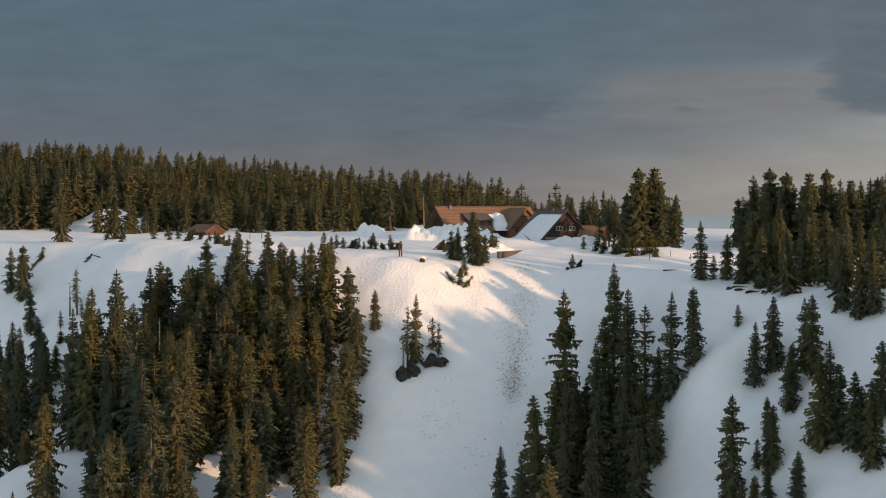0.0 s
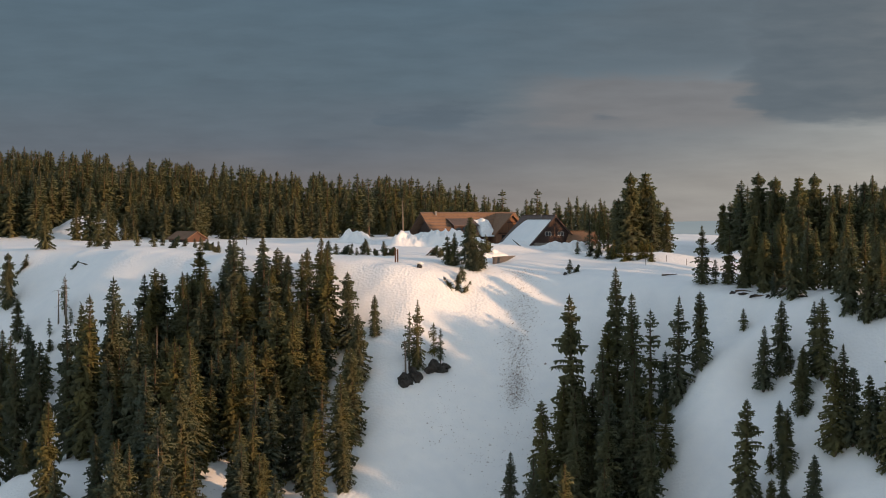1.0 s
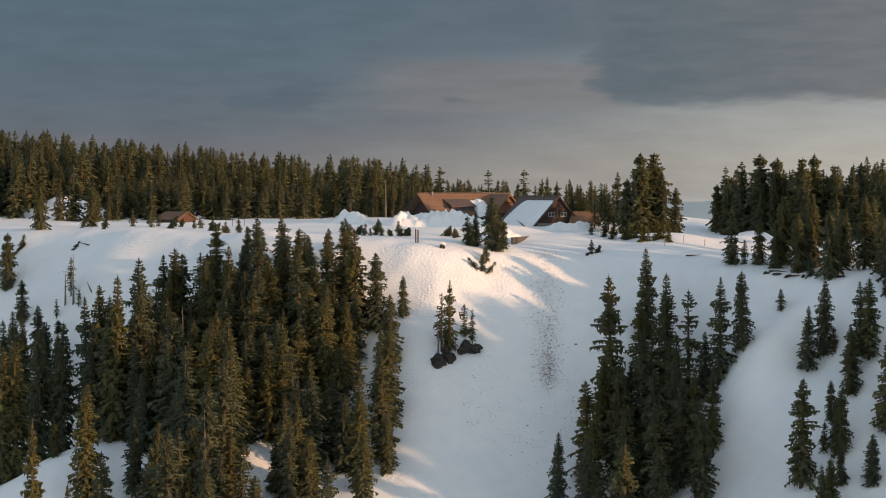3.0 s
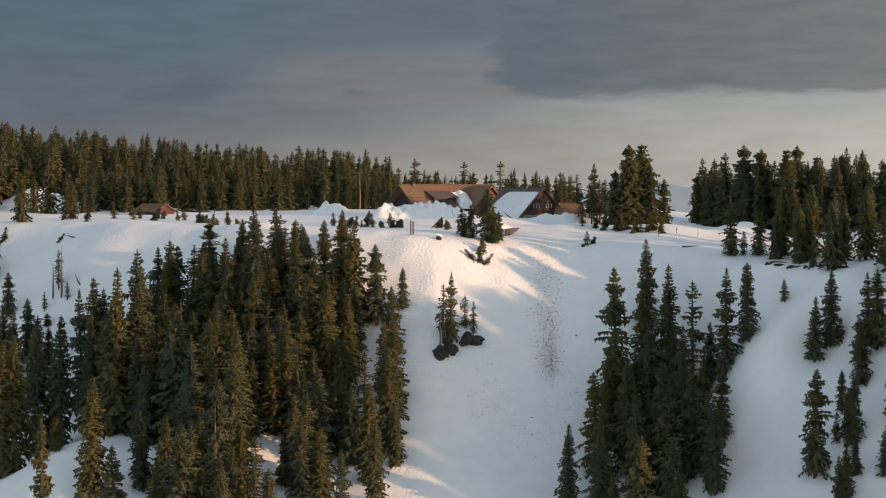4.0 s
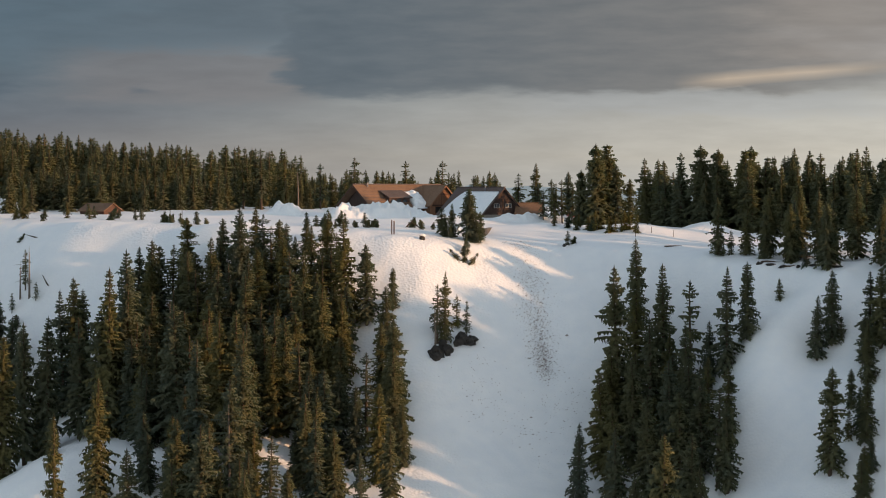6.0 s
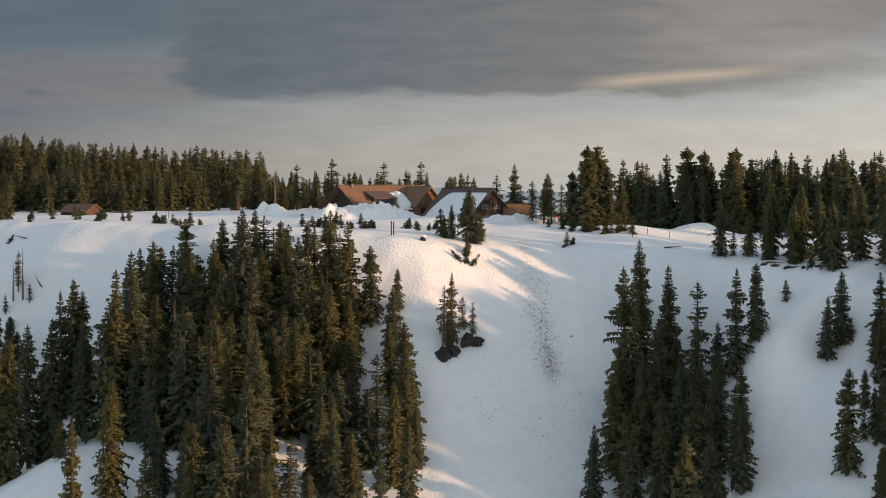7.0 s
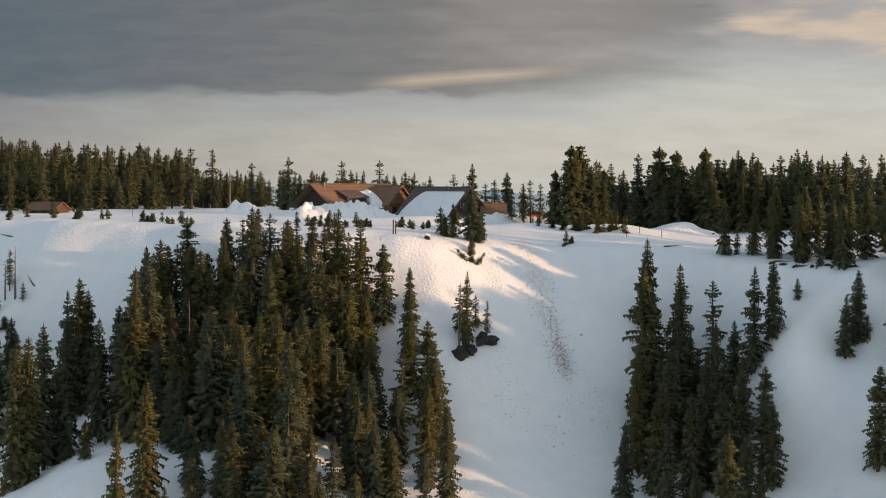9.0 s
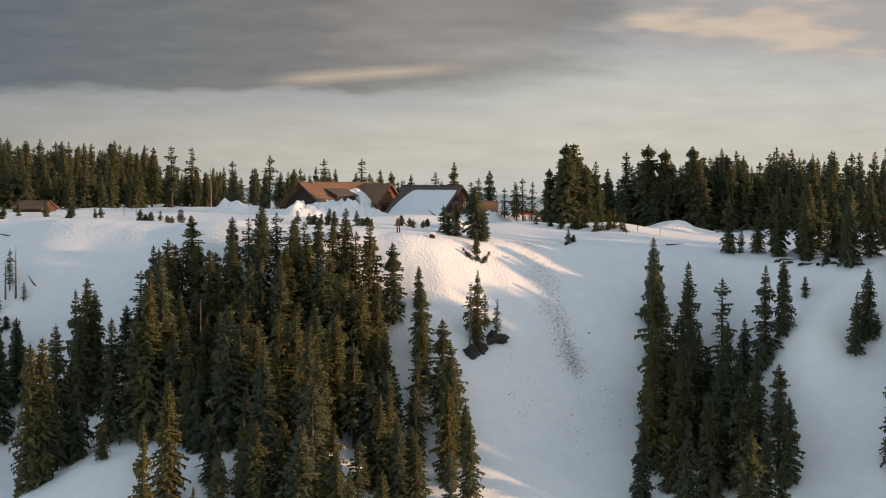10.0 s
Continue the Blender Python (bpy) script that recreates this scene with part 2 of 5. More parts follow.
# ---------------------------------------------------------------- materials
def material(name, base, rough=0.8, metal=0.0, vary=0.25, scale=2.0, bump_scale=0.0, bump_depth=0.0, per_object=0.0, per_island=0.0, second=None, stretch=(1, 1, 1), spec=0.3):
    """A surface with colour variation at two scales and fine relief. second: a colour that the variation leans to."""
    mat = bpy.data.materials.new(name)
    mat.use_nodes = True
    nt = mat.node_tree
    n, l = nt.nodes, nt.links
    bs = n["Principled BSDF"]
    bs.inputs["Roughness"].default_value, bs.inputs["Metallic"].default_value = rough, metal
    bs.inputs["Specular IOR Level"].default_value = spec
    co = n.new("ShaderNodeTexCoord")
    mp = n.new("ShaderNodeMapping")
    mp.inputs["Scale"].default_value = stretch
    l.new(co.outputs["Object"], mp.inputs[0])
    n1 = n.new("ShaderNodeTexNoise")
    n1.inputs["Scale"].default_value, n1.inputs["Detail"].default_value = scale, 4
    n2 = n.new("ShaderNodeTexNoise")
    n2.inputs["Scale"].default_value, n2.inputs["Detail"].default_value = scale * 0.13, 3
    for k in (n1, n2):
        l.new(mp.outputs[0], k.inputs["Vector"])
    add = n.new("ShaderNodeMath")
    add.operation = "ADD"
    l.new(n1.outputs[0], add.inputs[0])
    l.new(n2.outputs[0], add.inputs[1])
    last = add.outputs[0]
    for amount, node, socket in ((per_object, "ShaderNodeObjectInfo", "Random"), (per_island, "ShaderNodeNewGeometry", "Random Per Island")):
        if amount:
            r = n.new(node)
            m = n.new("ShaderNodeMath")
            m.operation = "MULTIPLY_ADD"
            m.inputs[1].default_value = amount
            l.new(r.outputs[socket], m.inputs[0])
            l.new(last, m.inputs[2])
            last = m.outputs[0]
    hi = 1.45 + per_object + per_island
    ramp = n.new("ShaderNodeMapRange")
    ramp.inputs[1].default_value, ramp.inputs[2].default_value = 0.55, hi
    l.new(last, ramp.inputs[0])
    mix = n.new("ShaderNodeMix")
    mix.data_type = "RGBA"
    a = tuple(c * (1 - vary) for c in base)
    b = second or tuple(min(1, c * (1 + vary)) for c in base)
    mix.inputs[6].default_value, mix.inputs[7].default_value = (*a, 1), (*b, 1)
    l.new(ramp.outputs[0], mix.inputs[0])
    l.new(mix.outputs[2], bs.inputs["Base Color"])
    if bump_depth:
        nb = n.new("ShaderNodeTexNoise")
        nb.inputs["Scale"].default_value, nb.inputs["Detail"].default_value = bump_scale, 5
        l.new(mp.outputs[0], nb.inputs["Vector"])
        bp = n.new("ShaderNodeBump")
        bp.inputs["Distance"].default_value = bump_depth
        l.new(nb.outputs[0], bp.inputs["Height"])
        l.new(bp.outputs[0], bs.inputs["Normal"])
    return mat


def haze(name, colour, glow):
    """A far backdrop with bright evening haze painted in as pale colour and emission."""
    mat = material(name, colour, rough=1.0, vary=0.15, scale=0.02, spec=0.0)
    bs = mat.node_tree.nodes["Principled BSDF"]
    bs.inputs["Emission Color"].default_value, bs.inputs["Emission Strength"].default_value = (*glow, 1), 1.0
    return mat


def snow_material():
    mat = material("snow", (0.84, 0.86, 0.89), rough=0.75, vary=0.05, scale=0.35, second=(0.90, 0.90, 0.90), spec=0.15)
    nt = mat.node_tree
    n, l = nt.nodes, nt.links
    bs = n["Principled BSDF"]
    co = n.new("ShaderNodeTexCoord")
    cups = n.new("ShaderNodeTexVoronoi")
    cups.feature = "SMOOTH_F1"
    cups.inputs["Scale"].default_value, cups.inputs["Smoothness"].default_value = 1.7, 0.4
    fine = n.new("ShaderNodeTexNoise")
    fine.inputs["Scale"].default_value, fine.inputs["Detail"].default_value = 2.4, 6
    wide = n.new("ShaderNodeTexNoise")
    wide.inputs["Scale"].default_value = 0.05
    for k in (cups, fine, wide):
        l.new(co.outputs["Object"], k.inputs["Vector"])
    mask = n.new("ShaderNodeMapRange")
    mask.inputs[1].default_value, mask.inputs[2].default_value, mask.inputs[3].default_value = 0.38, 0.62, 0.15
    l.new(wide.outputs[0], mask.inputs[0])
    mul = n.new("ShaderNodeMath")
    mul.operation = "MULTIPLY"
    l.new(cups.outputs["Distance"], mul.inputs[0])
    l.new(mask.outputs[0], mul.inputs[1])
    add = n.new("ShaderNodeMath")
    add.operation = "MULTIPLY_ADD"
    add.inputs[1].default_value = 0.45
    l.new(fine.outputs[0], add.inputs[0])
    l.new(mul.outputs[0], add.inputs[2])
    bp = n.new("ShaderNodeBump")
    bp.inputs["Distance"].default_value, bp.inputs["Strength"].default_value = 0.20, 0.6
    l.new(add.outputs[0], bp.inputs["Height"])
    l.new(bp.outputs[0], bs.inputs["Normal"])
    return mat


SNOW = snow_material()
NEEDLE = material("conifer_needles", (0.076, 0.116, 0.120), rough=0.9, vary=0.15, scale=0.30, per_object=0.7, per_island=0.08, second=(0.196, 0.156, 0.038), spec=0.05)
glow_nt = NEEDLE.node_tree          # thin needles let some light through
through_leaf, leaf_mix = glow_nt.nodes.new("ShaderNodeBsdfTranslucent"), glow_nt.nodes.new("ShaderNodeMixShader")
through_leaf.inputs[0].default_value, leaf_mix.inputs[0].default_value = (0.11, 0.17, 0.10, 1), 0.28
glow_nt.links.new(glow_nt.nodes["Principled BSDF"].outputs[0], leaf_mix.inputs[1])
glow_nt.links.new(through_leaf.outputs[0], leaf_mix.inputs[2])
glow_nt.links.new(leaf_mix.outputs[0], glow_nt.nodes["Material Output"].inputs[0])
NEEDLE_YOUNG = material("young_needles", (0.09, 0.105, 0.03), rough=0.75, vary=0.4, scale=1.5, per_object=0.4, per_island=0.7, second=(0.20, 0.17, 0.05), spec=0.15)
NEEDLE_DRY = material("dry_needles", (0.10, 0.075, 0.04), rough=0.8, vary=0.4, scale=1.5, per_island=0.7, second=(0.20, 0.13, 0.07), spec=0.1)
BARK = material("bark", (0.085, 0.062, 0.045), rough=0.9, vary=0.45, scale=2.2, bump_scale=9, bump_depth=0.04, stretch=(1, 1, 0.25), per_object=0.3)
DEADWOOD = material("weathered_deadwood", (0.17, 0.14, 0.115), rough=0.9, vary=0.4, scale=2, bump_scale=8, bump_depth=0.03, stretch=(1, 1, 0.3))
ROCK = material("dark_volcanic_rock", (0.036, 0.034, 0.033), rough=0.9, vary=0.5, scale=0.9, bump_scale=2.2, bump_depth=0.25, second=(0.075, 0.068, 0.062))
DEBRIS = material("slide_debris", (0.26, 0.205, 0.185), rough=0.9, vary=0.4, scale=3, per_island=0.6)
ROOF = material("cedar_shingles", (0.19, 0.105, 0.062), rough=0.85, vary=0.35, scale=1.6, bump_scale=5, bump_depth=0.05, stretch=(1, 1, 2.0), second=(0.27, 0.16, 0.10), per_object=0.25)
ROOF_DARK = material("weathered_shingles", (0.115, 0.085, 0.075), rough=0.85, vary=0.3, scale=1.6, bump_scale=5, bump_depth=0.05, stretch=(1, 1, 2.0), per_object=0.25)
TIMBER = material("reddish_timber", (0.20, 0.098, 0.055), rough=0.8, vary=0.35, scale=2.5, stretch=(1, 1, 0.3), per_object=0.3)
TIMBER_DARK = material("dark_brown_boards", (0.085, 0.045, 0.032), rough=0.8, vary=0.35, scale=2.5, stretch=(1, 1, 0.3), per_object=0.3)
# darker copy of the dark boards: the shade on the wing gable is in its colour
SHADED_BOARDS = material("shaded_brown_boards", (0.052, 0.033, 0.027), rough=0.85, vary=0.35, scale=2.5, stretch=(1, 1, 0.3), per_object=0.3)
STONE = material("rubble_stone", (0.26, 0.23, 0.20), rough=0.9, vary=0.35, scale=1.6, bump_scale=3, bump_depth=0.1, per_object=0.4)
WHITE = material("white_trim_paint", (0.50, 0.46, 0.42), rough=0.6, vary=0.1, scale=4)
RED = material("red_paint", (0.50, 0.045, 0.03), rough=0.4, vary=0.15, scale=2, spec=0.5)
RUST = material("red_stained_post", (0.085, 0.045, 0.032), rough=0.85, vary=0.35, scale=4, stretch=(1, 1, 0.3))
DARK = material("dark_opening", (0.02, 0.018, 0.017), rough=0.6, vary=0.2, scale=2)
RUBBER = material("tyre_rubber", (0.02, 0.02, 0.021), rough=0.8, vary=0.2, scale=5)
STEEL = material("galvanised_steel", (0.20, 0.20, 0.21), rough=0.65, metal=0.5, vary=0.15, scale=4)
GLASS = material("window_glass", (0.05, 0.06, 0.07), rough=0.08, vary=0.1, scale=1, spec=0.6)
# haze over the far hills and peaks is painted: they glow faintly
HILL_HAZE = haze("wooded_hill_haze_glow", (0.10, 0.13, 0.14), (0.20, 0.225, 0.235))
PEAK_HAZE = haze("snow_peak_haze_glow", (0.25, 0.27, 0.28), (0.34, 0.34, 0.34))


# ---------------------------------------------------------------- builders
def mesh(name, verts, faces, mats, index=None, smooth=False):
    me = bpy.data.meshes.new(name)
    me.from_pydata([tuple(map(float, v)) for v in verts], [], faces)
    for m in (mats if isinstance(mats, (list, tuple)) else [mats]):
        me.materials.append(m)
    if index is not None:
        me.polygons.foreach_set("material_index", np.asarray(index, dtype=np.int32))
    if smooth:
        me.polygons.foreach_set("use_smooth", np.ones(len(me.polygons), dtype=bool))
    me.update()
    return me


def fix_normals(me):
    bm = bmesh.new()
    bm.from_mesh(me)
    bmesh.ops.recalc_face_normals(bm, faces=bm.faces)
    bm.to_mesh(me)
    bm.free()
    return me


def thing(name, at, label, category, group="", turn=0.0):
    ob = new(name)
    ob.matrix_world = pose(*at, 0, 0, turn)
    return tagged(ob, label, category, group)


def part(name, me, parent, label=""):
    ob = new(name, me)
    ob.parent = parent
    return tagged(ob, label) if label else ob


def prism(name, pts, push, mat, parent, label=""):
    """A flat outline pushed out along a vector, in the frame of its thing."""
    a = [Vector(p) for p in pts]
    b = [p + Vector(push) for p in a]
    k = len(a)
    faces = [tuple(range(k)), tuple(range(2 * k - 1, k - 1, -1))] + [(i, k + i, k + (i + 1) % k, (i + 1) % k) for i in range(k)]
    return part(name, fix_normals(mesh(name, a + b, faces, mat)), parent, label)


def block(name, lo, hi, mat, parent, label=""):
    (x0, y0, z0), (x1, y1, z1) = lo, hi
    return prism(name, [(x0, y0, z0), (x1, y0, z0), (x1, y1, z0), (x0, y1, z0)], (0, 0, z1 - z0), mat, parent, label)


def ground_at(x, y):
    return float(height(np.array([x]), np.array([y]))[0])


# ---------------------------------------------------------------- ground
def ground_sheet():
    def steps(*pieces):
        out = [np.arange(a, b, s) for a, b, s in pieces]
        return np.unique(np.round(np.concatenate(out), 3))
    gx = steps((-2600, -600, 250), (-600, -240, 30), (-240, -125, 5), (-125, 125, 0.9), (125, 240, 5), (240, 600, 30), (600, 2601, 250))
    gy = steps((-1500, -300, 100), (-300, -110, 10), (-110, 112, 0.9), (112, 330, 4), (330, 600, 20), (600, 4600, 200))
    gx_, gy_ = np.meshgrid(gx, gy)
    z = np.maximum(height(gx_, gy_), -190)
    nx, ny = len(gx), len(gy)
    verts = np.stack([gx_, gy_, z], -1).reshape(-1, 3)
    i, j = np.meshgrid(np.arange(nx - 1), np.arange(ny - 1))
    a = (j * nx + i).ravel()
    faces = np.stack([a, a + 1, a + nx + 1, a + nx], -1)
    me = bpy.data.meshes.new("ground")
    me.from_pydata(verts.tolist(), [], faces.tolist())
    me.materials.append(SNOW)
    me.polygons.foreach_set("use_smooth", np.ones(len(me.polygons), dtype=bool))
    tagged(new("ground", me), "deep late-season snow over a steep crater rim", "snow ground", kind="structure")


ground_sheet()


def distant_ridge(name, y, x0, x1, top, mat, seed, label):
    xs = np.linspace(x0, x1, 90)
    env = np.sin(np.linspace(0, np.pi, 90)) ** 0.6
    zt = -60 + (top + 60) * env * (0.86 + 0.10 * soft_noise(xs, xs * 0, (x1 - x0) / 5, seed) + 0.06 * soft_noise(xs, xs * 0, (x1 - x0) / 17, seed + 1))
    rows = [(0.0, -90), (60, None), (180, None), (320, -90)]
    verts = []
    for k, (dy, zz) in enumerate(rows):
        for x, t in zip(xs, zt):
            verts.append((x, y + dy * 2.5, zz if zz is not None else (t * (0.6 if k == 1 else 1.0) - (20 if k == 1 else 0))))
    m = len(xs)
    faces = [(r * m + i, r * m + i + 1, (r + 1) * m + i + 1, (r + 1) * m + i) for r in range(3) for i in range(m - 1)]
    tagged(new(name, mesh(name, verts, faces, mat, smooth=True)), label, "distant hills", kind="structure")


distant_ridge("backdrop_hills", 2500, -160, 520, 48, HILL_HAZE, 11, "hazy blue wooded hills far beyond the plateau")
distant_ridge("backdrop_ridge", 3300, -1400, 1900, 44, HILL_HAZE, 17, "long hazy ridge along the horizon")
distant_ridge("backdrop_peaks", 4200, 480, 1120, 76, PEAK_HAZE, 23, "faint snowy mountains in the haze")


# ---------------------------------------------------------------- conifers
def crown_arrays(seed, high=20.0, wide=2.2, bare=0.06, gap=0.62, whorl=7, spray=0.55, full=1.0, shape=0.60, ragged=0.25, node=0.36, tips=0.25):
    """Drooping fronds in tiers round the stem: flat side sprays and a hanging fringe on every bough; gives points, triangles and soft outward normals."""
    rng = np.random.RandomState(seed)
    z0 = bare * high
    rows, z, ph = [], z0, rng.uniform(0, 6.283, 4)
    while z < high - 0.35:
        u = (z - z0) / (high - z0)
        tier = 1.0 + ragged * (0.55 * math.sin(2.1 * z + ph[0]) + rng.uniform(-0.9, 0.6))       # long and short tiers
        count = max(4, int(round(whorl * (0.62 + 0.38 * (1 - u)))))
        turn = rng.uniform(0, 6.283)
        for q in range(count):
            if rng.rand() > full:
                continue
            a = turn + 6.283 * q / count + rng.uniform(-0.35, 0.35)
            lobe = 0.45 * math.sin(2 * a + 0.42 * z + ph[1]) + 0.4 * math.sin(3 * a - 0.8 * z + ph[2])
            ln = (wide * (1 - u) ** shape * (0.66 + 0.34 * min(1, u / 0.15)) + 0.10) * tier * (1 + ragged * (0.6 * lobe + rng.uniform(-0.7, 0.55)))
            rows.append((z + rng.uniform(-0.10, 0.10), u, a, max(0.22, ln)))
        z += gap * rng.uniform(0.75, 1.25) * (1.0 - 0.50 * u)
    zb, ub, ang, ln = np.array(rows).T
    n = np.maximum(2, np.round(ln / node)).astype(int)
    k = np.repeat(np.arange(len(zb)), n)
    step = np.concatenate([np.arange(c) for c in n])
    zb, ub, ang, ln, n = zb[k], ub[k], ang[k], ln[k], n[k]
    m = len(k)
    fr = (step + rng.uniform(0.3, 0.9, m)) / n
    ox, oy = np.cos(ang), np.sin(ang)
    out = np.stack([ox, oy, np.zeros(m)], -1)
    cross = np.stack([-oy, ox, np.zeros(m)], -1)
    up = np.array([0.0, 0.0, 1.0])
    lift, droop = 0.02 + 0.55 * ub, 0.62 - 0.45 * ub

    def spine(f):
        d = ln * f
        return out * d[:, None] + up * (zb + lift * d - droop * d * f + tips * ln * np.maximum(f - 0.6, 0) ** 2)[:, None]

    half = 0.75 / n
    p0, p1 = spine(np.clip(fr - half, 0.02, 1.0)), spine(np.clip(fr + half, 0.06, 1.08))
    pc = spine(fr)
    size = spray * rng.uniform(0.7, 1.3, m) * np.clip(ln / 1.1, 0.35, 1.15)
    vs, ns = [], []
    for sgn in (-1, 1):
        tip = pc + cross * (sgn * (size * (1.25 - 0.7 * fr)))[:, None] + out * (0.45 * size)[:, None] - up * (size * rng.uniform(0.15, 0.75, m))[:, None]
        vs.append(np.stack([p0, p1, tip], 1))
        ns.append(out * 0.55 + cross * (0.35 * sgn) + up * 0.62)
    tip = pc - up * (size * rng.uniform(0.7, 1.5, m))[:, None] + out * (rng.uniform(-0.15, 0.35, m) * size)[:, None] + cross * (rng.uniform(-0.5, 0.5, m) * size)[:, None]
    wide_base = cross * (0.30 * size)[:, None]
    vs.append(np.stack([p0 + wide_base, p1 - wide_base, tip], 1))
    ns.append(out * 0.95 + up * 0.18)
    v, nv = np.concatenate(vs), np.concatenate(ns)
    nv = nv + rng.normal(0, 0.10, nv.shape)
    nv /= np.linalg.norm(nv, axis=1)[:, None]
    face = np.cross(v[:, 1] - v[:, 0], v[:, 2] - v[:, 0])
    swap = np.einsum("ij,ij->i", face, nv) < 0
    v[swap] = v[swap][:, ::-1]
    v, nv = v.reshape(-1, 3), np.repeat(nv, 3, axis=0)
    # leader
    tv, tn = [], []
    for q in range(5):
        a = 2 * np.pi * q / 5
        cx, cy = math.cos(a) * 0.12, math.sin(a) * 0.12
        tv += [(-cx, -cy, high - 0.9), (0, 0, high + 0.25), (cx, cy, high - 0.7)]
        tn += [(math.sin(a), -math.cos(a), 0.2)] * 3
    v, nv = np.concatenate([v, np.array(tv)]), np.concatenate([nv, np.array(tn)])
    return v, np.arange(len(v)).reshape(-1, 3), nv


def trunk_arrays(seed, high=20.0, thick=0.30, twigs=10):
    rng = np.random.RandomState(seed + 500)
    v, f = [], []
    rings, seg = 7, 7
    lean = rng.uniform(-0.12, 0.12, 2)
    for r in range(rings):
        u = r / (rings - 1)
        rad = thick * (1 - u) ** 0.8 + 0.03 + (0.10 * thick if r == 0 else 0)
        for s in range(seg):
            a = 2 * np.pi * s / seg
            v.append((rad * math.cos(a) + lean[0] * math.sin(u * 5), rad * math.sin(a) + lean[1] * math.sin(u * 4), -1.2 + u * (high + 1.1)))
    for r in range(rings - 1):
        for s in range(seg):
            f.append((r * seg + s, r * seg + (s + 1) % seg, (r + 1) * seg + (s + 1) % seg, (r + 1) * seg + s))
    for k in range(twigs):
        z, a, ln = rng.uniform(0.06, 0.55) * high, rng.uniform(0, 6.28), rng.uniform(0.6, 1.6)
        b, o = len(v), np.array([math.cos(a), math.sin(a), rng.uniform(-0.45, 0.05)])
        w = 0.035
        for t0, ww in ((0.0, w), (1.0, w * 0.3)):
            c = np.array([0, 0, z]) + o * ln * t0
            v += [tuple(c + np.array([0, 0, ww])), tuple(c + np.array([-o[1], o[0], -1]) * ww), tuple(c + np.array([o[1], -o[0], -1]) * ww)]
        f += [(b, b + 1, b + 4, b + 3), (b + 1, b + 2, b + 5, b + 4), (b + 2, b, b + 3, b + 5)]
    return np.array(v), f


def conifer_kind(seed, needle, label, high, thick, **shape):
    cv, cf, cn = crown_arrays(seed, high=high, **shape)
    tv, tf = trunk_arrays(seed, high=high, thick=thick, twigs=0)
    crown = mesh("crown", cv.tolist(), cf.tolist(), needle, smooth=True)
    crown.normals_split_custom_set_from_vertices(cn.tolist())
    return dict(high=high, wide=shape["wide"], label=label, crown=crown, trunk=mesh("trunk", tv, tf, BARK))


TALL = [conifer_kind(k, NEEDLE, "tall dark green conifer", 20, 0.30, wide=2.3, bare=0.04 + 0.05 * (k % 2), ragged=0.26 + 0.05 * (k % 4), whorl=7 + k % 2, shape=0.56 + 0.08 * (k % 3)) for k in range(1, 9)]
THIN = [conifer_kind(k, NEEDLE, "sparse gappy dark conifer", 20, 0.27, wide=2.2, bare=0.22, gap=0.86, whorl=6, full=0.88, ragged=0.46) for k in (21, 22, 23)]
BROAD = [conifer_kind(k, NEEDLE, "broad bushy conifer", 20, 0.38, wide=3.1, bare=0.03, gap=0.62, whorl=9, shape=0.62, ragged=0.38, spray=0.66, node=0.40) for k in (31, 32, 33)]
SMALL = [conifer_kind(k, NEEDLE, "small dark conifer", 6, 0.10, wide=1.0, bare=0.01, gap=0.30, whorl=7, spray=0.34, ragged=0.32, node=0.22) for k in (41, 42, 43)]
YOUNG = [conifer_kind(k, NEEDLE_YOUNG, "young yellow-green conifer", 6, 0.08, wide=0.95, bare=0.02, gap=0.34, whorl=6, spray=0.34, ragged=0.36, node=0.24) for k in (51, 52)]
FAR = []
for k in (61, 62, 63, 64, 65, 66):
    fv, ff, fn = crown_arrays(k, high=20, wide=2.9, bare=0.02, gap=0.92, whorl=6, spray=0.80, ragged=0.36, shape=0.80, node=0.72)
    wv, wf = trunk_arrays(k, high=20, thick=0.3, twigs=0)
    wf = [t for q in wf for t in ((q[0], q[1], q[2]), (q[0], q[2], q[3]))]
    wn_ = np.array(wv) * np.array([1.0, 1.0, 0.0])
    wn_ /= np.linalg.norm(wn_, axis=1)[:, None] + 1e-6
    FAR.append((fv, ff, fn, wv, np.array(wf), wn_))

tree_rng = random.Random(7)


def plant(kinds, x, y, h, r, place, group, lean=(0.0, 0.0), sink=0.25):
    kind = tree_rng.choice(kinds)
    young = h < 5.5
    ob = new("sapling" if young else "conifer")
    tagged(ob, f"{kind['label']} {place}", "sapling" if young else "tree", group)
    part("trunk", kind["trunk"], ob)
    part("crown", kind["crown"], ob)
    k = h / kind["high"]
    w = r / kind["wide"]
    ob.matrix_world = pose(x, y, ground_at(x, y) - sink, lean[0] + tree_rng.uniform(-1.2, 1.2), lean[1] + tree_rng.uniform(-1.2, 1.2)) @ pose(0, 0, 0, 0, 0, tree_rng.uniform(0, 360)) @ Matrix.Diagonal((w, w, k, 1))
    return ob


def clear_of(x, y, done, gap):
    return all((x - a) ** 2 + (y - b) ** 2 > gap * gap for a, b in done)


def inside(x, y, poly):
    hit = False
    for (x0, y0), (x1, y1) in zip(poly, poly[1:] + poly[:1]):
        if (y0 > y) != (y1 > y) and x < (x1 - x0) * (y - y0) / (y1 - y0) + x0:
            hit = not hit
    return hit


